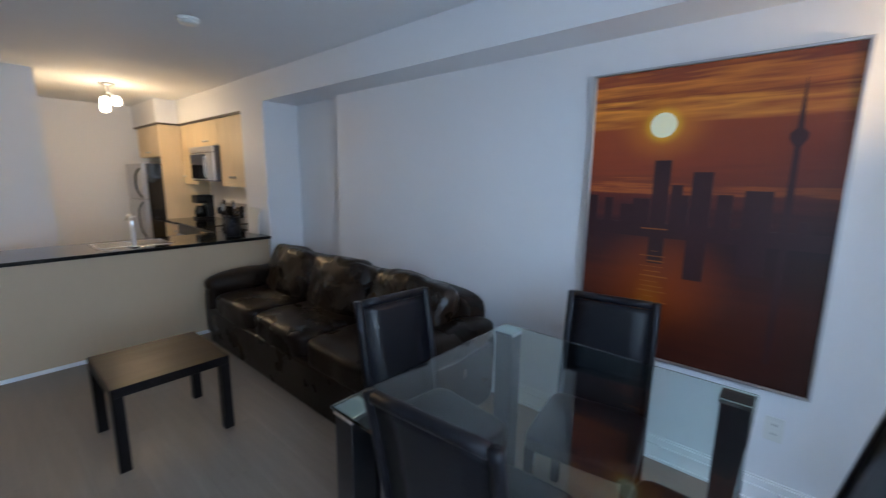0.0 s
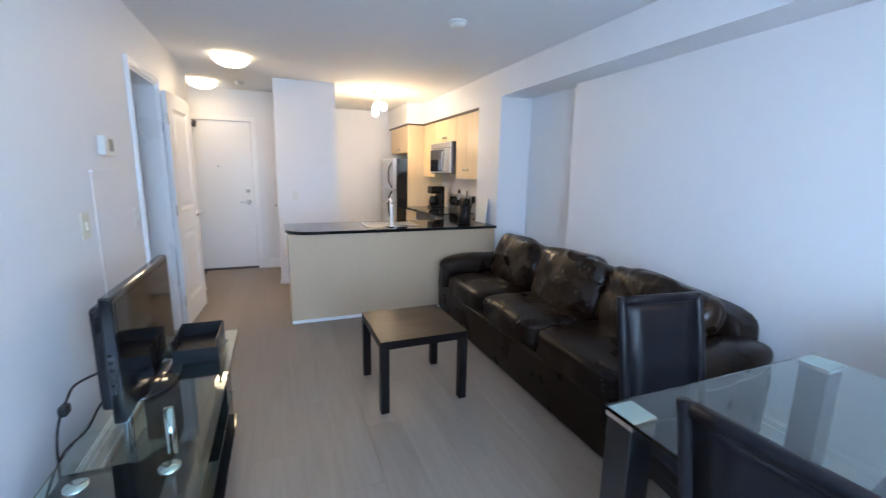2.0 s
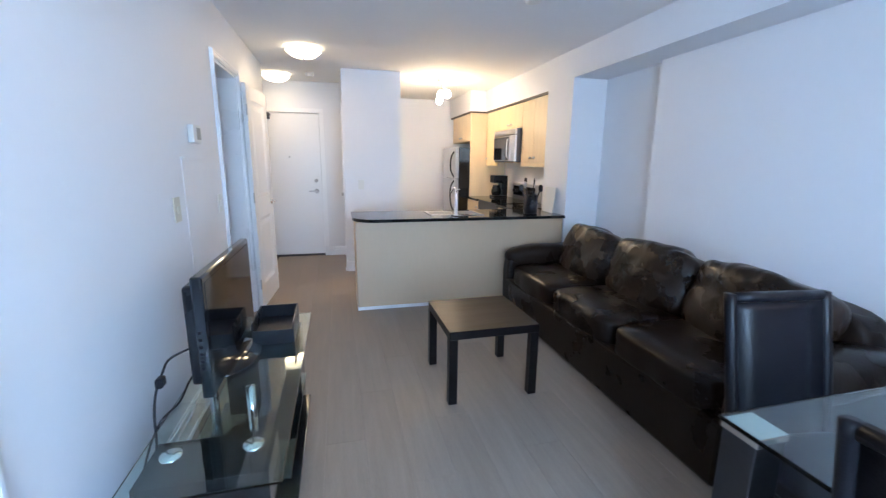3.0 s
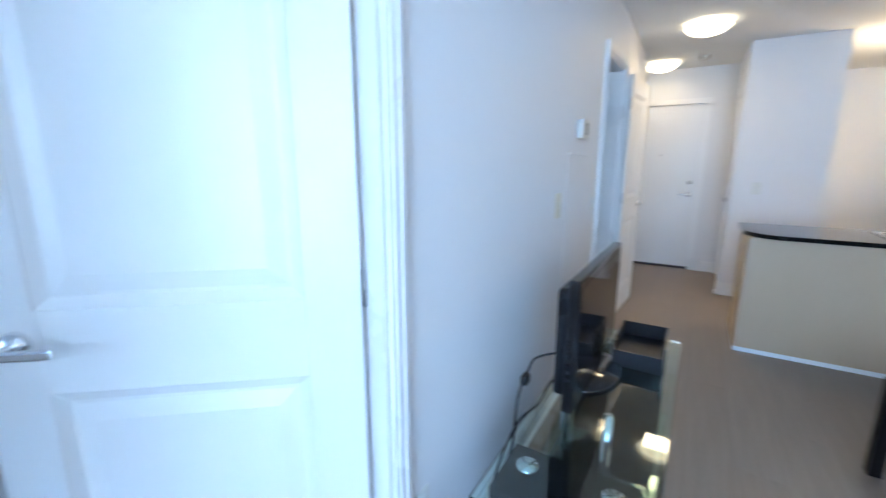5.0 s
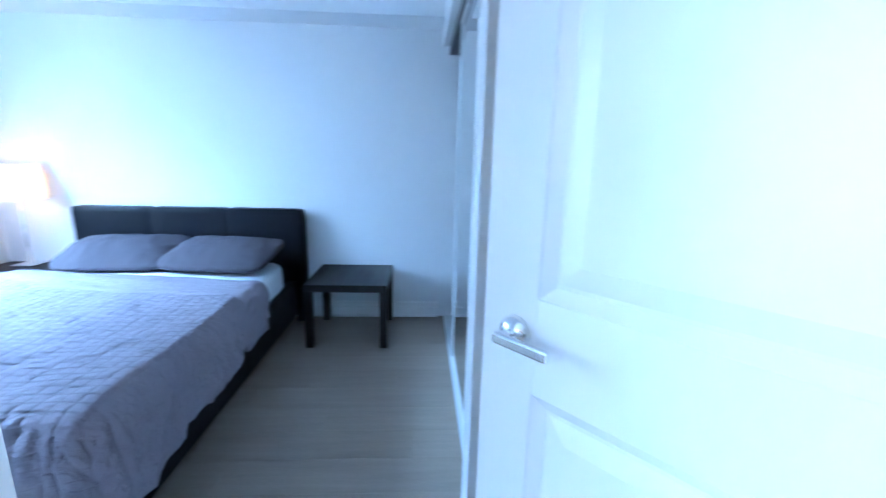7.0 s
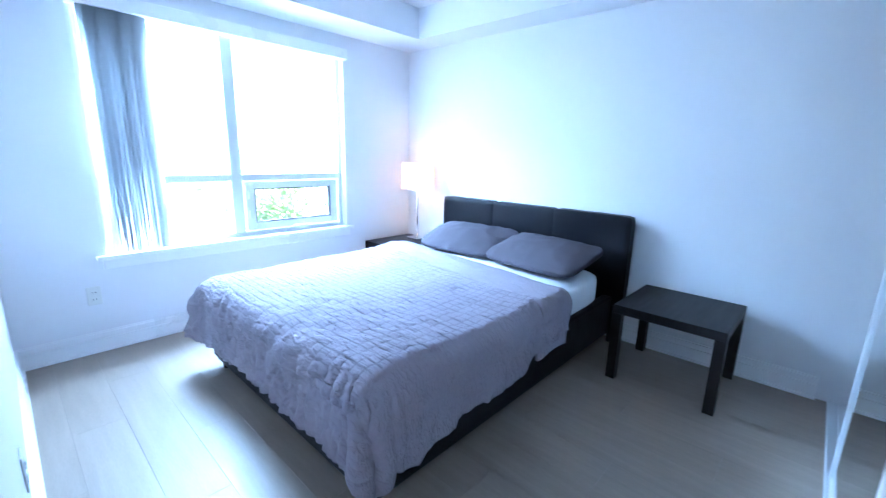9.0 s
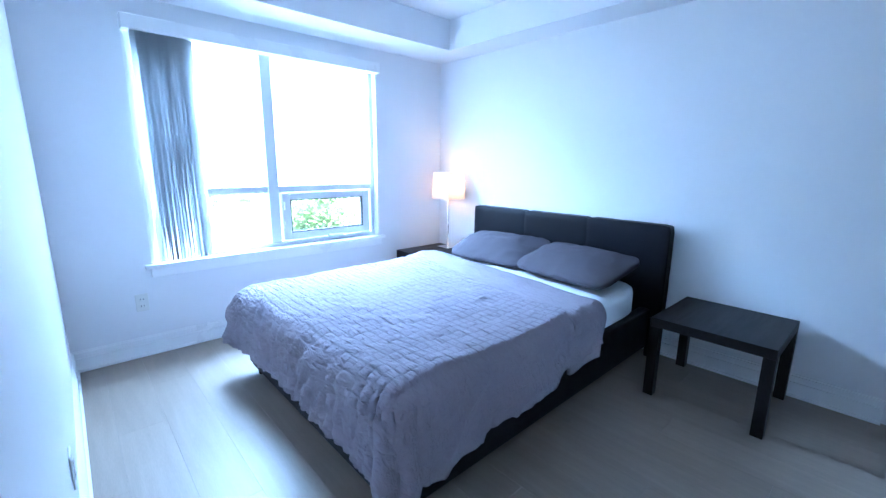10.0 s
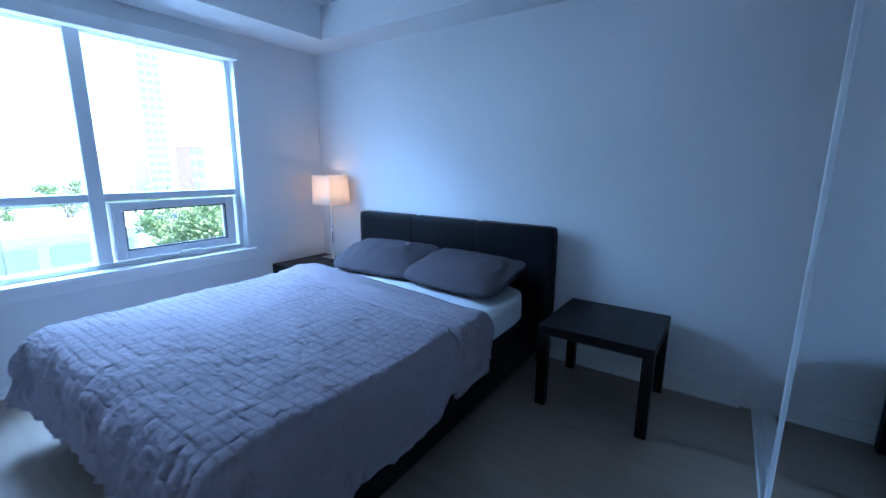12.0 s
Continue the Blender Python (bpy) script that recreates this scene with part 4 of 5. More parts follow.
def ramp_material(name, stops, rough=0.35):
    """Colours in horizontal bands that run with local z, streaked by noise."""
    m = bpy.data.materials.new(name)
    m.use_nodes = True
    n, l = m.node_tree.nodes, m.node_tree.links
    b = n["Principled BSDF"]
    b.inputs["Roughness"].default_value = rough
    tc, sep = n.new("ShaderNodeTexCoord"), n.new("ShaderNodeSeparateXYZ")
    l.new(tc.outputs["Object"], sep.inputs[0])
    mp, nz = n.new("ShaderNodeMapping"), n.new("ShaderNodeTexNoise")
    mp.inputs["Scale"].default_value = (1, 1.1, 16)
    nz.inputs["Scale"].default_value, nz.inputs["Detail"].default_value = 1.6, 6
    l.new(tc.outputs["Object"], mp.inputs[0])
    l.new(mp.outputs[0], nz.inputs[0])
    ma = n.new("ShaderNodeMath")
    ma.operation = "MULTIPLY_ADD"
    ma.inputs[1].default_value, ma.inputs[2].default_value = 0.16, -0.08
    l.new(nz.outputs[0], ma.inputs[0])
    ad, nrm = n.new("ShaderNodeMath"), n.new("ShaderNodeMapRange")
    l.new(sep.outputs[2], nrm.inputs[0])
    nrm.inputs[1].default_value, nrm.inputs[2].default_value = -0.75, 0.75
    l.new(nrm.outputs[0], ad.inputs[0])
    l.new(ma.outputs[0], ad.inputs[1])
    cr = n.new("ShaderNodeValToRGB")
    e = cr.color_ramp.elements
    while len(e) < len(stops):
        e.new(0.5)
    for el, (p, c) in zip(e, stops):
        el.position, el.color = p, (*c, 1)
    l.new(ad.outputs[0], cr.inputs[0])
    # darker towards the right and low in the print
    side, mul = n.new("ShaderNodeMapRange"), n.new("ShaderNodeVectorMath")
    side.inputs[1].default_value, side.inputs[2].default_value = -0.5, 0.4
    side.inputs[3].default_value, side.inputs[4].default_value = 0.45, 1.15
    mul.operation = "SCALE"
    l.new(sep.outputs[1], side.inputs[0])
    l.new(cr.outputs[0], mul.inputs[0])
    l.new(side.outputs[0], mul.inputs["Scale"])
    colour = mul.outputs[0]
    # glows of the printed sun and of its path on the water: (y, z, reach across, reach up, ink, strength)
    for y, z, ry, rz, ink, top in ((0.163, 0.45, 0.24, 0.20, (0.60, 0.18, 0.012), 0.75), (0.163, 0.45, 0.105, 0.10, (0.95, 0.62, 0.03), 1.0), (0.16, -0.42, 0.09, 0.20, (0.42, 0.17, 0.012), 0.8),
                                   (0.12, -0.30, 0.36, 0.34, (0.27, 0.045, 0.006), 0.7)):
        place, size, far, near, blend = (n.new("ShaderNodeVectorMath"), n.new("ShaderNodeVectorMath"), n.new("ShaderNodeVectorMath"),
                                         n.new("ShaderNodeMapRange"), n.new("ShaderNodeMix"))
        place.operation, size.operation, far.operation = "SUBTRACT", "MULTIPLY", "LENGTH"
        place.inputs[1].default_value, size.inputs[1].default_value = (0, y, z), (0, 1 / ry, 1 / rz)
        l.new(tc.outputs["Object"], place.inputs[0])
        l.new(place.outputs[0], size.inputs[0])
        l.new(size.outputs[0], far.inputs[0])
        near.interpolation_type = "SMOOTHSTEP"
        near.inputs[1].default_value, near.inputs[2].default_value, near.inputs[3].default_value, near.inputs[4].default_value = 0.15, 1.0, top, 0.0
        l.new(far.outputs["Value"], near.inputs[0])
        blend.data_type = "RGBA"
        l.new(near.outputs[0], blend.inputs[0])
        l.new(colour, blend.inputs[6])
        blend.inputs[7].default_value = (*ink, 1)
        colour = blend.outputs[2]
    l.new(colour, b.inputs["Base Color"])
    return m


SUNSET = ramp_material("sunset_print", [(0.0, (0.040, 0.008, 0.005)), (0.14, (0.075, 0.014, 0.006)), (0.27, (0.095, 0.016, 0.006)), (0.36, (0.045, 0.010, 0.008)), (0.45, (0.030, 0.008, 0.010)),
                                        (0.52, (0.075, 0.016, 0.014)), (0.585, (0.15, 0.026, 0.014)), (0.60, (0.42, 0.10, 0.018)), (0.615, (0.20, 0.035, 0.014)),
                                        (0.68, (0.27, 0.045, 0.014)), (0.80, (0.30, 0.055, 0.014)), (0.85, (0.80, 0.30, 0.035)), (0.88, (0.26, 0.045, 0.012)), (0.92, (0.70, 0.22, 0.03)),
                                        (0.95, (0.24, 0.042, 0.014)), (1.0, (0.52, 0.13, 0.02))])
SUNDISC = material("printed_sun", (0.98, 0.93, 0.62), 0.35, vary=0.02)
SILHOUETTE = material("printed_skyline", (0.034, 0.009, 0.011), 0.35, vary=0.2, scale=5)
GLINT = material("printed_glint", (0.34, 0.11, 0.02), 0.35, vary=0.3, scale=10)

pic = thing("framed_picture", pose(3.27, -3.70, 1.285), "large framed sunset skyline print with silver frame on the wall", "picture")
PW, PH = 0.51, 0.72
part("canvas", boxes((-0.004, -PW + 0.012, -PH + 0.012, 0.014, PW - 0.012, PH - 0.012)), SUNSET, pic, "orange and red sunset print")
for s in ((-0.014, -PW, -PH, 0.028, -PW + 0.013, PH), (-0.014, PW - 0.013, -PH, 0.028, PW, PH), (-0.014, -PW + 0.013, -PH, 0.028, PW - 0.013, -PH + 0.013),
          (-0.014, -PW + 0.013, PH - 0.013, 0.028, PW - 0.013, PH)):
    part("frame", boxes(s, bevel=0.002, segments=1), STEEL, pic, "slim silver frame")


def disc(y, z, r, x, sides=36, squash=1.0):
    bm = bmesh.new()
    vs = [bm.verts.new((x, y + r * math.cos(2 * math.pi * k / sides), z + squash * r * math.sin(2 * math.pi * k / sides))) for k in range(sides)]
    bm.faces.new(vs)
    return bm


# in the picture local +y is its left side
part("sun_disc", disc(0.163, 0.45, 0.058, -0.0055), SUNDISC, pic, "pale yellow sun")
bm = boxes((-0.0055, -0.495, -0.09, -0.0042, 0.495, -0.02))
for y0, y1, z in ((0.45, 0.495, 0.11), (0.37, 0.41, 0.10), (0.19, 0.27, 0.10), (0.11, 0.184, 0.285), (0.05, 0.10, 0.17), (-0.067, 0.015, 0.23), (-0.15, -0.09, 0.13), (0.27, 0.33, 0.07),
                  (-0.29, -0.19, 0.15), (0.02, 0.05, 0.12), (-0.42, -0.38, 0.03)):
    part("printed_building", boxes((-0.0055, y0, -0.02, -0.0042, y1, z)), SILHOUETTE, pic, "dark printed tower block")
part("skyline", bm, SILHOUETTE, pic, "dark city skyline silhouette")
bm = bmesh.new()
tv = [bm.verts.new((-0.0056, -0.34 + a, z)) for a, z in ((-0.015, -0.02), (-0.010, 0.33), (-0.030, 0.365), (-0.030, 0.385), (-0.011, 0.405), (-0.006, 0.50), (-0.001, 0.60), (0.001, 0.60),
                                                       (0.006, 0.50), (0.011, 0.405), (0.030, 0.385), (0.030, 0.365), (0.010, 0.33), (0.015, -0.02))]
bm.faces.new(tv)
part("tower", bm, SILHOUETTE, pic, "dark slender tower silhouette")
part("reflection", boxes((-0.0052, -0.358, -0.60, -0.0043, -0.332, -0.09)), SILHOUETTE, pic, "dark water streak")
for y0, y1, z in ((0.11, 0.18, -0.22), (-0.067, 0.015, -0.28), (-0.29, -0.19, -0.22)):
    part("reflection", boxes((-0.0052, y0, z, -0.0043, y1, -0.09)), SILHOUETTE, pic, "dark water streak")
bm = boxes((-0.0060, 0.10, -0.050, -0.0056, 0.22, -0.044))
part("water_glint", bm, GLINT, pic, "orange glint on water")
for i in range(16):
    z = -0.16 - i * 0.026
    w = 0.015 + 0.05 * abs(math.sin(i * 1.7))
    bm = boxes((-0.0056, 0.15 - w + 0.02 * math.sin(i * 2.3), z, -0.0044, 0.15 + w, z + 0.002 + 0.002 * (i % 3)))
    part("water_glint", bm, GLINT, pic, "orange glint on water")

# ---- tv and stand ----
stand = thing("tv_stand", pose(0.385, -1.98, 0), "two-tier glass television stand with black shelf and chrome posts", "tv stand")
part("tabletop", boxes((-0.218, -0.695, 0.470, 0.220, 0.695, 0.480), bevel=0.002), TABLEGLASS, stand, "clear glass top").visible_shadow = False
part("shelf", boxes((-0.20, -0.398, 0.235, 0.20, 0.398, 0.243), bevel=0.002), TABLEGLASS, stand, "clear glass shelf").visible_shadow = False
part("shelf", boxes((-0.215, -0.398, 0.10, 0.215, 0.398, 0.108), bevel=0.002), GLOSSBLACK, stand, "black glass lower shelf")
for sy in (-1, 1):
    part("end_panel", boxes((-0.20, sy * 0.61, 0.0, 0.17, sy * 0.40, 0.45), bevel=0.003), GLOSSBLACK, stand, "black end panel")
    for sx in (-0.13, 0.11):
        part("plate", rod((sx, sy * 0.495, 0.451), (sx, sy * 0.495, 0.4695), 0.032, sides=28), CHROME, stand, "round metal disc under the glass", True)
part("post", rod((0.03, -0.12, 0.108), (0.03, -0.12, 0.4695), 0.018, sides=20), CHROME, stand, "chrome post", True)
part("post", rod((-0.16, 0.05, 0.108), (-0.16, 0.05, 0.4695), 0.018, sides=20), CHROME, stand, "chrome post", True)

tv = thing("television", pose(0.285, -1.815, 0.48), "flat black television on an oval glossy foot", "television")
part("back", boxes((-0.055, -0.36, 0.06, -0.008, 0.36, 0.45), bevel=0.015), BLACKPLASTIC, tv)
part("bezel", boxes((-0.012, -0.395, 0.022, 0.028, 0.395, 0.492), bevel=0.008), GLOSSBLACK, tv)
part("screen", boxes((0.0265, -0.365, 0.062, 0.0295, 0.365, 0.465)), SCREEN, tv)
part("foot", lathe([(0.20, 0.0), (0.205, 0.006), (0.19, 0.014), (0.05, 0.020), (0.03, 0.022)], 40), GLOSSBLACK, tv, "oval glossy foot", True).scale = (0.62, 1, 1)
part("neck", boxes((-0.03, -0.06, 0.018, 0.0, 0.06, 0.12), bevel=0.006), BLACKPLASTIC, tv)
for k in range(6):
    part("button", boxes((-0.002, -0.3975, 0.14 + k * 0.028, 0.010, -0.3945, 0.152 + k * 0.028)), BLACKPLASTIC, tv)

bx = thing("storage_box", pose(0.452, -1.575, 0.481, 0, 0, 0), "open black box on the tv stand", "box")
part("side", boxes((-0.098, -0.135, 0, -0.092, 0.135, 0.115)), BLACKPLASTIC, bx)
part("side", boxes((0.092, -0.135, 0, 0.098, 0.135, 0.115)), BLACKPLASTIC, bx)
part("side", boxes((-0.092, -0.135, 0, 0.092, -0.129, 0.072)), BLACKPLASTIC, bx)
part("side", boxes((-0.092, 0.129, 0, 0.092, 0.135, 0.115)), BLACKPLASTIC, bx)
part("bottom", boxes((-0.092, -0.129, 0, 0.092, 0.129, 0.006)), BLACKPLASTIC, bx)
part("insert", boxes((-0.090, -0.128, 0.006, 0.090, 0.128, 0.050)), BLACKHIDE, bx)

cable = thing("power_cable", pose(0, 0, 0), "black power cable hanging behind the television", "cable")
part("cord", tube([(0.235, -2.13, 0.68), (0.165, -2.16, 0.655), (0.150, -2.20, 0.62), (0.142, -2.25, 0.57), (0.140, -2.28, 0.50), (0.135, -2.29, 0.36), (0.08, -2.25, 0.18), (0.035, -2.20, 0.10)], 0.0045), BLACKPLASTIC, cable, smooth=True)
part("cord", tube([(0.24, -2.05, 0.58), (0.20, -2.10, 0.53), (0.185, -2.18, 0.487), (0.150, -2.30, 0.46), (0.10, -2.36, 0.25), (0.09, -2.30, 0.02), (0.16, -2.12, 0.015)], 0.004), BLACKPLASTIC, cable, smooth=True)
part("ferrite", boxes((0.134, -2.240, 0.575, 0.160, -2.195, 0.612), bevel=0.008), BLACKPLASTIC, cable)

# ---- wall fittings ----


def wall_plate(name, m, label, category, w=0.07, h=0.115, kind="switch", mat=PLASTIC):
    """A plate in the local x-z plane that faces -y."""
    t = thing(name, m, label, category)
    part("plate", boxes((-w / 2, -0.006, -h / 2, w / 2, 0, h / 2), bevel=0.0025), mat, t)
    if kind == "switch":
        part("toggle", boxes((-0.008, -0.013, -0.018, 0.008, -0.006, 0.018), bevel=0.003), mat, t)
    elif kind == "outlet":
        for z in (-0.022, 0.022):
            s = part("socket", boxes((-0.016, -0.009, z - 0.014, 0.016, -0.006, z + 0.014), bevel=0.002), mat, t)
            part("slot", boxes((-0.009, -0.0095, z - 0.004, -0.006, -0.0088, z + 0.005), (0.006, -0.0095, z - 0.004, 0.009, -0.0088, z + 0.005)), PLUG, s)
    return t


wall_plate("light_switch", pose(0.001, -1.44, 1.13, 0, 0, 90), "ivory light switch on the living room wall", "switch", 0.085, 0.125, mat=IVORY)
wall_plate("light_switch", pose(0.001, -0.66, 1.09, 0, 0, 90), "white light switch beside the open doorway", "switch", 0.085, 0.12)
wall_plate("light_switch", pose(1.067, 1.499, 1.095), "white light switch on the pantry wall", "switch")
wall_plate("wall_outlet", pose(3.299, -4.11, 0.38, 0, 0, -90), "white wall outlet under the picture", "outlet", kind="outlet")
wall_plate("wall_outlet", pose(-0.52, -6.639, 0.36, 0, 0, 180), "white wall outlet below the bedroom window", "outlet", kind="outlet")
wall_plate("wall_outlet", pose(0.001, -2.66, 0.35, 0, 0, 90), "white wall outlet near the tv stand", "outlet", kind="outlet")
wall_plate("wall_outlet", pose(-0.141, -5.05, 0.32, 0, 0, -90), "white wall outlet on the bedroom wall", "outlet", kind="outlet")
th = thing("thermostat", pose(0.001, -1.09, 1.52, 0, 0, 90), "white wall thermostat with grey window", "thermostat")
part("body", boxes((-0.065, -0.032, -0.05, 0.065, 0, 0.05), bevel=0.006), PLASTIC, th)
part("display", boxes((-0.01, -0.0335, -0.03, 0.055, -0.0315, 0.035)), material("grey_display", (0.25, 0.27, 0.26), 0.3), th, "grey display")
ap = thing("access_panel", pose(0.001, -1.11, 0.98, 0, 0, 90), "white painted electrical panel door in the wall", "panel")
part("door", boxes((-0.19, -0.003, -0.40, 0.19, 0, 0.40)), PAINT, ap)
part("lip", boxes((-0.20, -0.014, 0.402, 0.20, 0, 0.412)), PAINT, ap)

# ---- ceiling fittings ----


def dome_light(at, label):
    t = thing("ceiling_light", pose(*at), label, "ceiling light", "hall ceiling lights")
    part("rim", lathe([(0.10, -0.030), (0.11, -0.012), (0.11, 0.0)], 40), TRIM, t, smooth=True)
    part("diffuser", lathe([(0.012, -0.100), (0.07, -0.094), (0.115, -0.078), (0.145, -0.055), (0.165, -0.034)], 40), DOME, t, "lit frosted glass dome", True)
    part("finial", lathe([(0.004, -0.115), (0.010, -0.108), (0.010, -0.096), (0.006, -0.094)], 12), STEEL, t, smooth=True)


dome_light((0.52, 0.68, H), "lit frosted dome ceiling light near the living room")
dome_light((0.09, 2.05, H), "lit frosted dome ceiling light near the entry door")

kl = thing("ceiling_spotlight", pose(2.17, 1.80, H), "kitchen ceiling light with three lit glass shades", "ceiling light")
part("plate", lathe([(0.065, -0.025), (0.07, -0.01), (0.07, 0)], 28), STEEL, kl, smooth=True)
part("stem", rod((0, 0, -0.10), (0, 0, -0.02), 0.012), STEEL, kl, smooth=True)
for k, (dx, dy, dz) in enumerate(((-0.05, -0.10, -0.22), (0.07, 0.0, -0.19), (-0.02, 0.09, -0.26))):
    part("arm", tube([(0, 0, -0.09), (dx * 0.5, dy * 0.5, -0.12), (dx, dy, dz + 0.06)], 0.006), STEEL, kl, smooth=True)
    part("shade", lathe([(0.022, dz + 0.06), (0.04, dz + 0.03), (0.045, dz - 0.01), (0.03, dz - 0.035), (0.008, dz - 0.045)], 20, (dx, dy)), BULB, kl, "glowing glass shade", True)


def ceiling_disc(at, r, h, label):
    t = thing("smoke_detector", pose(*at), label, "smoke detector")
    part("base", lathe([(r * 0.98, -h * 0.4), (r, -h * 0.2), (r, 0)], 32), PLASTIC, t, smooth=True)
    part("cover", lathe([(r * 0.5, -h), (r * 0.75, -h * 0.92), (r * 0.88, -h * 0.4)], 32), PLASTIC, t, smooth=True)


ceiling_disc((2.08, -1.03, H), 0.065, 0.035, "white round smoke detector on the ceiling")
ceiling_disc((0.50, 1.92, H), 0.05, 0.045, "small white round detector on the hall ceiling")

# ---- kitchen ----
pen = thing("peninsula", pose(0.93, 0, 0), "pale wood-look kitchen peninsula back panel", "kitchen island")
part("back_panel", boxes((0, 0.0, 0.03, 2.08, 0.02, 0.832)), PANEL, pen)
part("end_panel", boxes((0, 0.021, 0.03, 0.02, 0.56, 0.832)), MAPLE, pen, "maple end panel")
part("plinth", boxes((0, -0.006, 0, 2.08, 0.02, 0.03), (0, 0.021, 0, 0.02, 0.56, 0.03)), TRIM, pen, "white base strip")
part("carcass", boxes((0.021, 0.021, 0.0, 2.08, 0.56, 0.83)), MAPLE, pen)


def worktop(name, outline, z0, z1, label, hole=None):
    bm = bmesh.new()
    vs = [bm.verts.new((x, y, z0)) for x, y in outline]
    f = bm.faces.new(vs)
    ex = bmesh.ops.extrude_face_region(bm, geom=[f])
    for v in [g for g in ex["geom"] if isinstance(g, bmesh.types.BMVert)]:
        v.co.z = z1
    bmesh.ops.recalc_face_normals(bm, faces=bm.faces)
    bmesh.ops.bevel(bm, geom=[e for e in bm.edges if abs(e.verts[0].co.z - e.verts[1].co.z) < 1e-6], offset=0.004, segments=2, profile=0.5, affect="EDGES")
    return tagged(part(name, bm, GRANITE), label, "worktop")


arc = [(0.905 + 0.22 * (1 - math.cos(radians(a))), 0.20 - 0.24 * math.sin(radians(a))) for a in range(0, 91, 10)]
worktop("worktop", [(0.905, 0.62)] + arc + [(3.012, -0.04), (3.012, 0.62)], 0.833, 0.863, "polished black granite peninsula worktop with rounded corner")
worktop("worktop", [(2.72, 0.625), (3.355, 0.625), (3.355, 1.145), (2.72, 1.145)], 0.833, 0.863, "polished black granite worktop beside the range")
worktop("worktop", [(2.72, 1.925), (3.355, 1.925), (3.355, 2.44), (2.72, 2.44)], 0.833, 0.863, "polished black granite worktop beside the fridge")

for y0, y1 in ((0.625, 1.14), (1.93, 2.435)):
    base = thing("base_cabinet", pose(2.75, y0, 0), "maple kitchen base cabinet", "cabinet", "kitchen cabinets")
    part("body", boxes((0.02, 0, 0.09, 0.60, y1 - y0, 0.83)), MAPLE, base)
    d = part("door", boxes((0, 0.004, 0.10, 0.019, y1 - y0 - 0.004, 0.82), bevel=0.002), MAPLE, base)
    part("knob", rod((0, 0.05, 0.74), (-0.025, 0.05, 0.74), 0.012), STEEL, d, smooth=True)


def wall_cabinet(y0, y1, z0, z1, label, x=3.035, back=3.358):
    c = thing("wall_cabinet", pose(x, y0, 0), label, "cabinet", "kitchen cabinets")
    part("body", boxes((0.02, 0, z0, back - x, y1 - y0, z1)), MAPLE, c)
    n = 2 if y1 - y0 > 0.55 else 1
    w = (y1 - y0) / n
    for k in range(n):
        d = part("door", boxes((0, k * w + 0.002, z0 + 0.002, 0.019, (k + 1) * w - 0.002, z1 - 0.002), bevel=0.002), MAPLE, c)
        ky = (k + 1) * w - 0.05 if k == 0 else k * w + 0.05
        part("knob", rod((0, ky, z0 + 0.06), (-0.024, ky, z0 + 0.06), 0.012), STEEL, d, smooth=True)
    return c


wall_cabinet(0.49, 1.155, 1.38, 2.11, "maple upper cabinet beside the microwave")
wall_cabinet(1.16, 1.92, 1.81, 2.11, "short maple upper cabinet above the microwave")
wall_cabinet(1.925, 2.43, 1.38, 2.11, "maple upper cabinet beside the fridge panel")
wall_cabinet(2.462, 3.45, 1.70, 2.11, "maple cabinet above the fridge", 2.78)
tagged(part("cabinet_crown", boxes((3.015, 0.485, 2.111, 3.36, 2.44, 2.134), (2.762, 2.43, 2.111, 3.36, 3.55, 2.134)), CROWN), "dark crown strip on top of the kitchen cabinets", "trim")
for y0, y1 in ((0.49, 1.155), (1.925, 2.43)):
    tagged(part("light_rail", boxes((3.04, y0, 1.335, 3.06, y1, 1.379)), MAPLE), "maple light rail under the upper cabinets", "trim")
tagged(part("fridge_panel", boxes((2.78, 2.441, 0, 3.358, 2.460, 2.11)), MAPLE), "tall maple panel beside the fridge", "panel")

mw = thing("microwave", pose(2.96, 1.165, 1.385), "stainless over-range microwave with black window", "microwave")
part("body", boxes((0.02, 0, 0, 0.395, 0.75, 0.42), bevel=0.004), GUNMETAL, mw)
part("door", boxes((0, 0.17, 0.015, 0.022, 0.745, 0.34), bevel=0.004), STEEL, mw)
part("window", boxes((-0.003, 0.225, 0.03, 0.001, 0.735, 0.325)), GLOSSBLACK, mw, "black glass window")
part("control_panel", boxes((0, 0.005, 0.015, 0.022, 0.165, 0.34), bevel=0.003), STEEL, mw)
part("vent", boxes((0, 0.005, 0.35, 0.022, 0.745, 0.415), bevel=0.003), STEEL, mw, "stainless vent strip")
part("handle", tube([(0.0, 0.20, 0.06), (-0.03, 0.20, 0.08), (-0.03, 0.20, 0.27), (0.0, 0.20, 0.29)], 0.008), STEEL, mw, smooth=True)

rg = thing("range", pose(2.72, 1.15, 0), "stainless electric range with black glass top", "stove")
part("body", boxes((0.03, 0.005, 0, 0.63, 0.765, 0.855)), GUNMETAL, rg)
part("oven_door", boxes((0, 0.01, 0.18, 0.03, 0.76, 0.72), bevel=0.004), STEEL, rg)
part("cooktop", boxes((0.0, 0.003, 0.856, 0.60, 0.767, 0.870), bevel=0.003), GLOSSBLACK, rg, "black glass cooktop")
part("backguard", boxes((0.56, 0.003, 0.871, 0.63, 0.767, 1.10), bevel=0.006), STEEL, rg)
part("control_panel", boxes((0.553, 0.05, 0.93, 0.561, 0.72, 1.06)), GLOSSBLACK, rg)
for k in (0.10, 0.20, 0.58, 0.67):
    part("knob", rod((0.553, k, 0.995), (0.525, k, 0.995), 0.022), BLACKPLASTIC, rg, smooth=True)

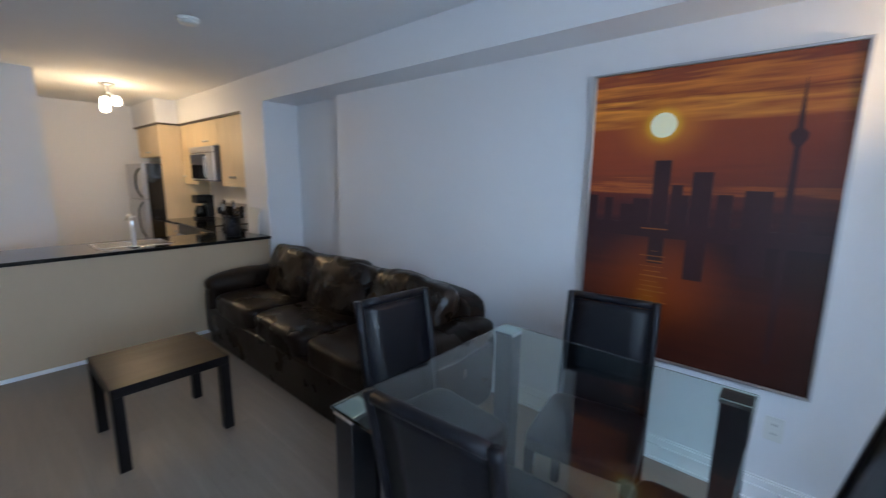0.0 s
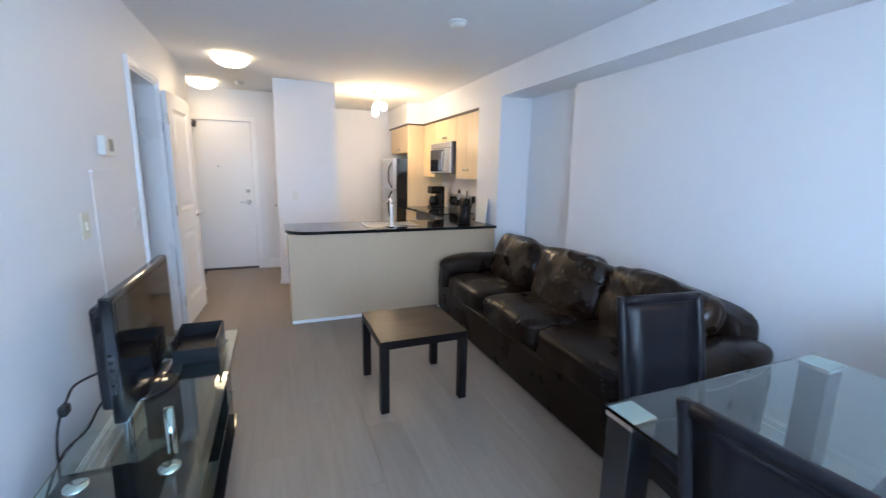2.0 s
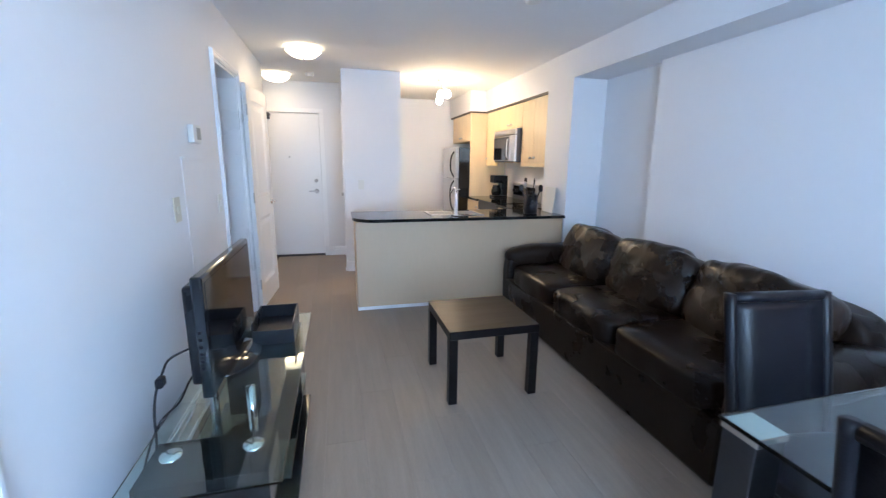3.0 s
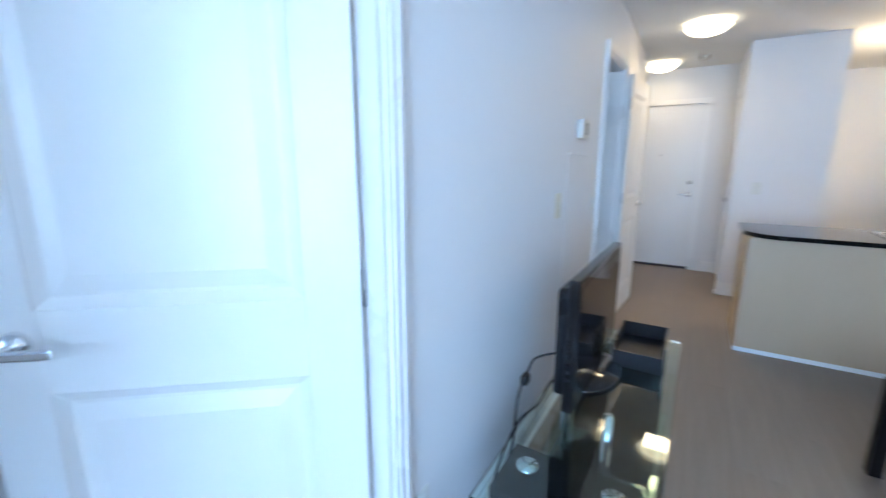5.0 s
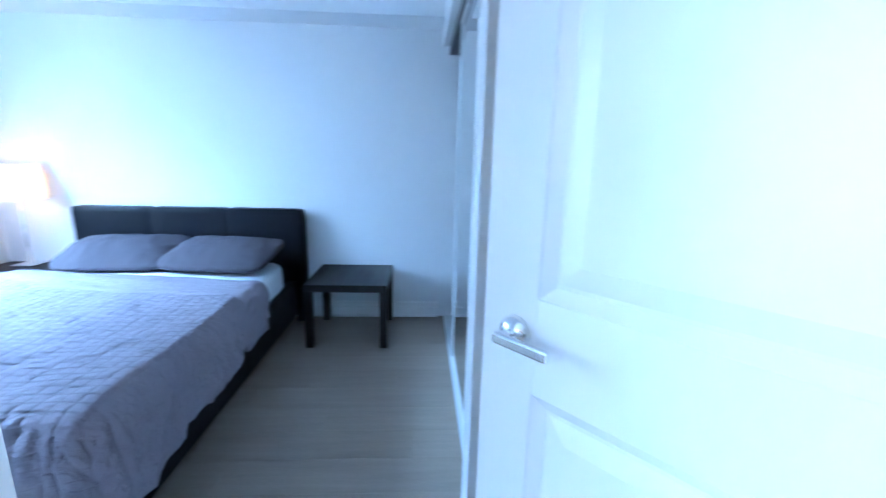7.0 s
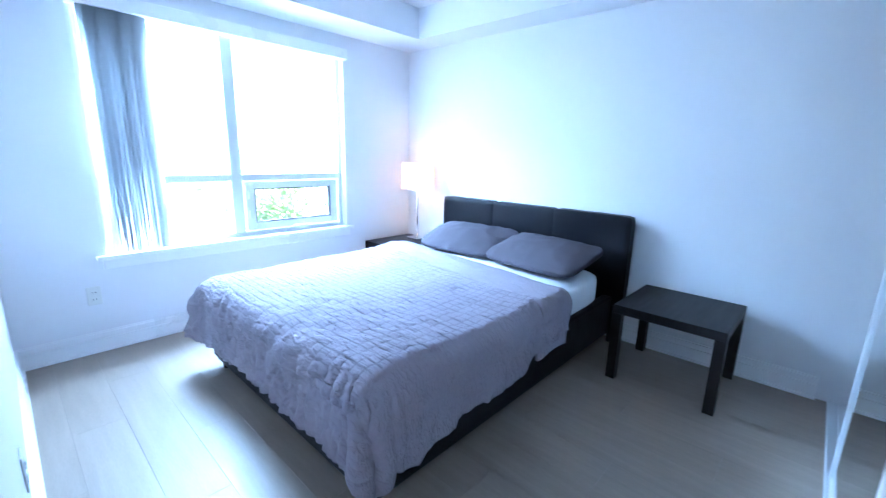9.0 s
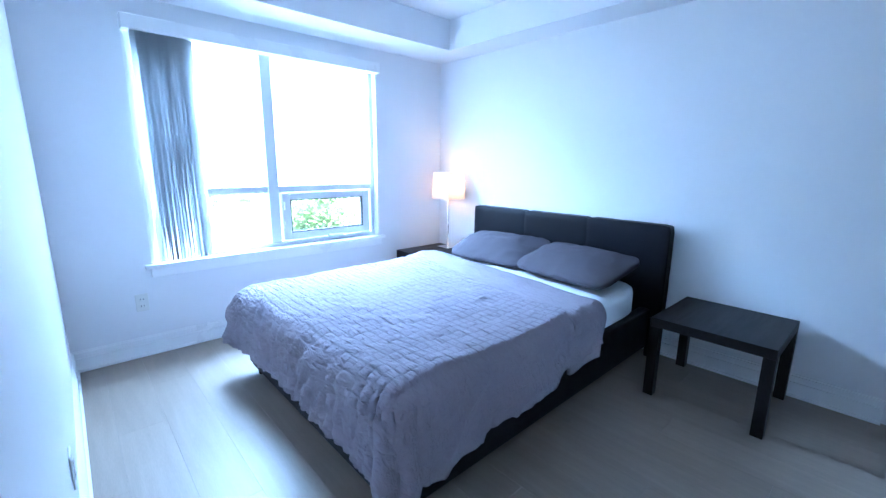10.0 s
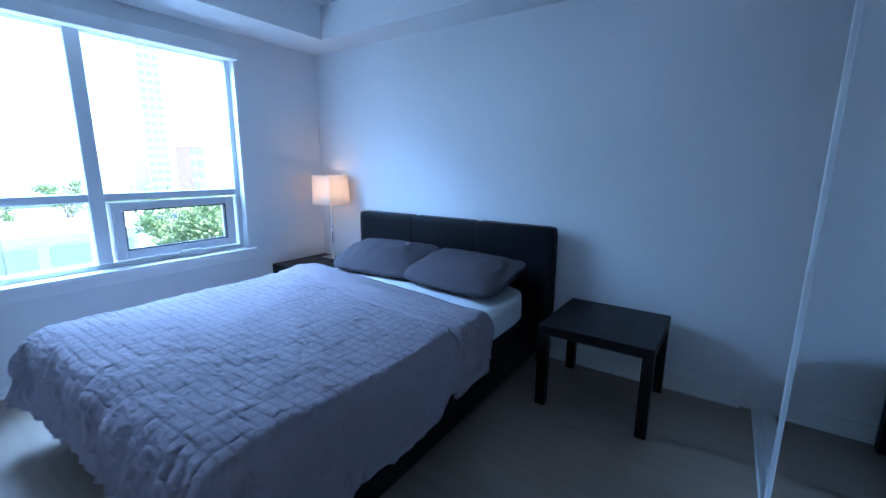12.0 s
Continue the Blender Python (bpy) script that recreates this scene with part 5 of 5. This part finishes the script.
fr = thing("refrigerator", pose(2.55, 2.475, 0), "stainless two-door fridge with black sides", "refrigerator")
part("body", boxes((0.06, 0, 0.02, 0.76, 0.76, 1.60), bevel=0.006), GLOSSBLACK, fr, "black case")
part("freezer_door", boxes((0, 0.002, 1.13, 0.058, 0.758, 1.60), bevel=0.008), STEEL, fr)
part("fridge_door", boxes((0, 0.002, 0.06, 0.058, 0.758, 1.12), bevel=0.008), STEEL, fr)
part("handle", tube([(0.0, 0.06, 1.54), (-0.05, 0.06, 1.45), (-0.055, 0.06, 1.27), (0.0, 0.06, 1.15)], 0.012), BLACKPLASTIC, fr, "black curved handle", True)
part("handle", tube([(0.0, 0.06, 1.10), (-0.055, 0.06, 0.98), (-0.05, 0.06, 0.75), (0.0, 0.06, 0.62)], 0.012), BLACKPLASTIC, fr, "black curved handle", True)

sink = thing("sink", pose(1.93, 0.30, 0.864), "stainless double-bowl drop-in sink in the peninsula", "sink")
bm = boxes((-0.27, -0.16, -0.001, 0.27, -0.135, 0.006), (-0.27, 0.16, -0.001, 0.27, 0.20, 0.006), (-0.27, -0.135, -0.001, -0.245, 0.16, 0.006), (0.245, -0.135, -0.001, 0.27, 0.16, 0.006),
           (-0.012, -0.135, -0.001, 0.012, 0.16, 0.006))
part("rim", bm, CHROME, sink)
for x0, x1 in ((-0.245, -0.012), (0.012, 0.245)):
    part("bowl", boxes((x0, -0.135, -0.0005, x1, 0.16, 0.0015)), GUNMETAL, sink)
ft = thing("faucet", pose(1.90, 0.10, 0.864), "tall chrome kitchen faucet", "faucet")
part("body", lathe([(0.028, 0), (0.028, 0.012), (0.018, 0.02), (0.017, 0.22), (0.014, 0.235)], 20), CHROME, ft, smooth=True)
part("spout", tube([(0, 0, 0.225), (0, 0.02, 0.262), (0, 0.10, 0.265), (0, 0.19, 0.215)], 0.011), CHROME, ft, smooth=True)
part("lever", tube([(0, 0, 0.22), (0.0, -0.02, 0.245), (0.02, -0.05, 0.262)], 0.006), CHROME, ft, smooth=True)

cm = thing("coffee_maker", pose(3.12, 2.10, 0.864), "black drip coffee maker with glass jug", "coffee maker")
part("base", boxes((-0.10, -0.09, 0, 0.12, 0.09, 0.035), bevel=0.008), BLACKPLASTIC, cm)
part("column", boxes((0.03, -0.085, 0.035, 0.12, 0.085, 0.26), bevel=0.01), BLACKPLASTIC, cm)
part("head", boxes((-0.10, -0.09, 0.22, 0.12, 0.09, 0.33), bevel=0.015), BLACKPLASTIC, cm)
part("jug", lathe([(0.055, 0.036), (0.072, 0.07), (0.07, 0.12), (0.05, 0.17), (0.052, 0.185)], 24, (-0.03, 0)), GLOSSBLACK, cm, "dark glass jug", True)

ck = thing("utensil_crock", pose(2.74, 0.20, 0.864), "black utensil pot full of kitchen tools", "pot")
part("pot", lathe([(0.066, 0), (0.072, 0.01), (0.074, 0.19), (0.068, 0.192), (0.065, 0.02)], 28), BLACKPLASTIC, ck, smooth=True)
for k in range(7):
    a = k * 0.9
    bx_, by_ = 0.03 * math.cos(a), 0.03 * math.sin(a)
    tx, ty, tz = 0.095 * math.cos(a), 0.095 * math.sin(a), 0.24 + 0.035 * (k % 3)
    u = part("utensil", rod((bx_, by_, 0.03), (tx, ty, tz), 0.006), BLACKPLASTIC, ck, smooth=True)
    part("tip", cushion(0.045, 0.012, 0.07, 0, 3, 0, 1, k, 4, (tx * 1.08, ty * 1.08, tz + 0.02), Matrix.Rotation(a, 4, "Z")), (BLACKPLASTIC, STEEL, BLACKPLASTIC)[k % 3], u, smooth=True)
cb = thing("cutting_board", pose(2.965, 0.27, 0.864, 0, 7, 0), "white plastic cutting board leaning on the column", "cutting board")
part("board", boxes((-0.008, -0.13, 0.0, 0.004, 0.10, 0.27), bevel=0.003), PLASTIC, cb)

# ---- outside ----
structure("ground", boxes((-900, -2500, -12.5, 900, 400, -12.0)), LAND, "flat green and grey ground far below", "ground")
structure("road", boxes((-400, -46, -12.0, 400, -32, -11.96)), ROAD, "grey asphalt road below the window", "road")


def tower(name, m, w, d, storeys, cols, wall, label):
    """A block with a window in each bay of the two faces that show."""
    t = thing(name, m, label, "building")
    hh = storeys * 3.0
    part("wall", boxes((-w / 2, -d / 2, 0, w / 2, d / 2, hh)), wall, t)
    part("roof", boxes((-w / 2 - 0.3, -d / 2 - 0.3, hh, w / 2 + 0.3, d / 2 + 0.3, hh + 0.8), (-w / 5, -d / 5, hh + 0.8, w / 5, d / 5, hh + 4)), CONCRETE, t)
    pane = boxes((0.12, 0, 0.25, 0.88, 0.35, 0.85))
    me = mesh_of("window", pane, FACADEGLASS)
    bw = w / cols
    for s in range(storeys):
        for c in range(cols):
            o = new("window", me)
            o.parent = t
            o.matrix_basis = Matrix.Translation((-w / 2 + c * bw, d / 2 - 0.2, s * 3.0)) @ Matrix.Diagonal((bw, 1, 3.0, 1))
    return t


tower("apartment_tower", pose(-73.4, -195, -12), 7.5, 16, 23, 3, CONCRETE, "pale high-rise apartment tower far off in haze")
tower("brick_building", pose(-55.8, -124, -12), 3.6, 8, 6, 2, BRICK, "red brick mid-rise building across the road")
tower("low_building", pose(-1, -62, -12), 34, 14, 2, 9, CONCRETE, "long low pale building across the road")


def tree(x, y, height, seed):
    r = random.Random(seed)
    t = thing("tree", pose(x, y, -12), "leafy green street tree below the window", "tree", "street trees")
    trunk = bmesh.new()
    add_rod(trunk, (0, 0, 0), (0.1, 0, height * 0.5), 0.22, 0.12, 8)
    for k in range(6):
        a = k * 1.05 + r.uniform(-0.3, 0.3)
        add_rod(trunk, (0.1, 0, height * (0.35 + 0.03 * k)), (math.cos(a) * height * 0.25, math.sin(a) * height * 0.25, height * (0.6 + 0.04 * k)), 0.08, 0.03, 6)
    part("trunk", trunk, BARK, t)
    verts, faces = [], []
    clumps = [(r.uniform(-1, 1), r.uniform(-1, 1), r.uniform(-1, 1)) for _ in range(26)]
    for cx, cy, cz in clumps:
        if cx * cx + cy * cy + cz * cz > 1.2:
            continue
        for _ in range(60):
            p = Vector((cx * height * 0.26 + r.gauss(0, 0.45), cy * height * 0.26 + r.gauss(0, 0.45), height * 0.70 + cz * height * 0.26 + r.gauss(0, 0.4)))
            d1 = Vector((r.gauss(0, 1), r.gauss(0, 1), r.gauss(0, 1))).normalized()
            d2 = d1.orthogonal().normalized()
            i = len(verts)
            verts += [p - d1 * 0.22, p + d2 * 0.14, p + d1 * 0.22, p - d2 * 0.14]
            faces.append((i, i + 1, i + 2, i + 3))
    me = bpy.data.meshes.new("crown")
    me.from_pydata(verts, [], faces)
    me.materials.append(LEAF)
    c = new("crown", me)
    c.parent = t


for k, (x, y) in enumerate(((-18, -39), (-22, -43), (-14.5, -36), (-25, -38), (-16.5, -38.5), (-20.5, -39.5), (-17, -43), (-20, -46), (-23.5, -45), (-15.5, -33.5), (-19, -34), (-29, -48), (-20, -86), (-12, -88), (-3, -90), (-28, -95), (4, -92))):
    tree(x, y, 9.5 + (k * 37 % 5) * 0.6, k + 1)

# ---- floor planks ----
floor = structure("floor", boxes((-3.9, -6.95, -0.0080, 3.6, 4.0, -0.0062)), SUBFLOOR, "grey-brown wood-look laminate plank floor", "floor")
pw, pl = 0.192, 1.21
plank_mesh = mesh_of("plank", boxes((-pw / 2 + 0.0002, -pl / 2 + 0.0002, -0.006, pw / 2 - 0.0002, pl / 2 - 0.0002, 0), bevel=0.0004, segments=1), PLANK)
col = 0
x = -3.06
while x < 3.40:
    # the floor's reach in this column: bedroom and closet, doorways, living room and hall
    low, high = (-6.68, -2.52) if x < -0.25 else (-6.68, 0.30) if x < -0.07 else (-5.25, 2.50 if x < 1.0 else 1.15)
    y = -7.0 - pl + (col * 0.437) % pl
    while y < high:
        y0, y1 = max(low, y), min(high, y + pl)
        if y1 - y0 > 0.02:
            o = new("plank", plank_mesh)
            o.parent = floor
            o.location = (x, (y0 + y1) / 2, 0)
            o.scale = (1, (y1 - y0) / pl, 1)
        y += pl
    x += pw
    col += 1
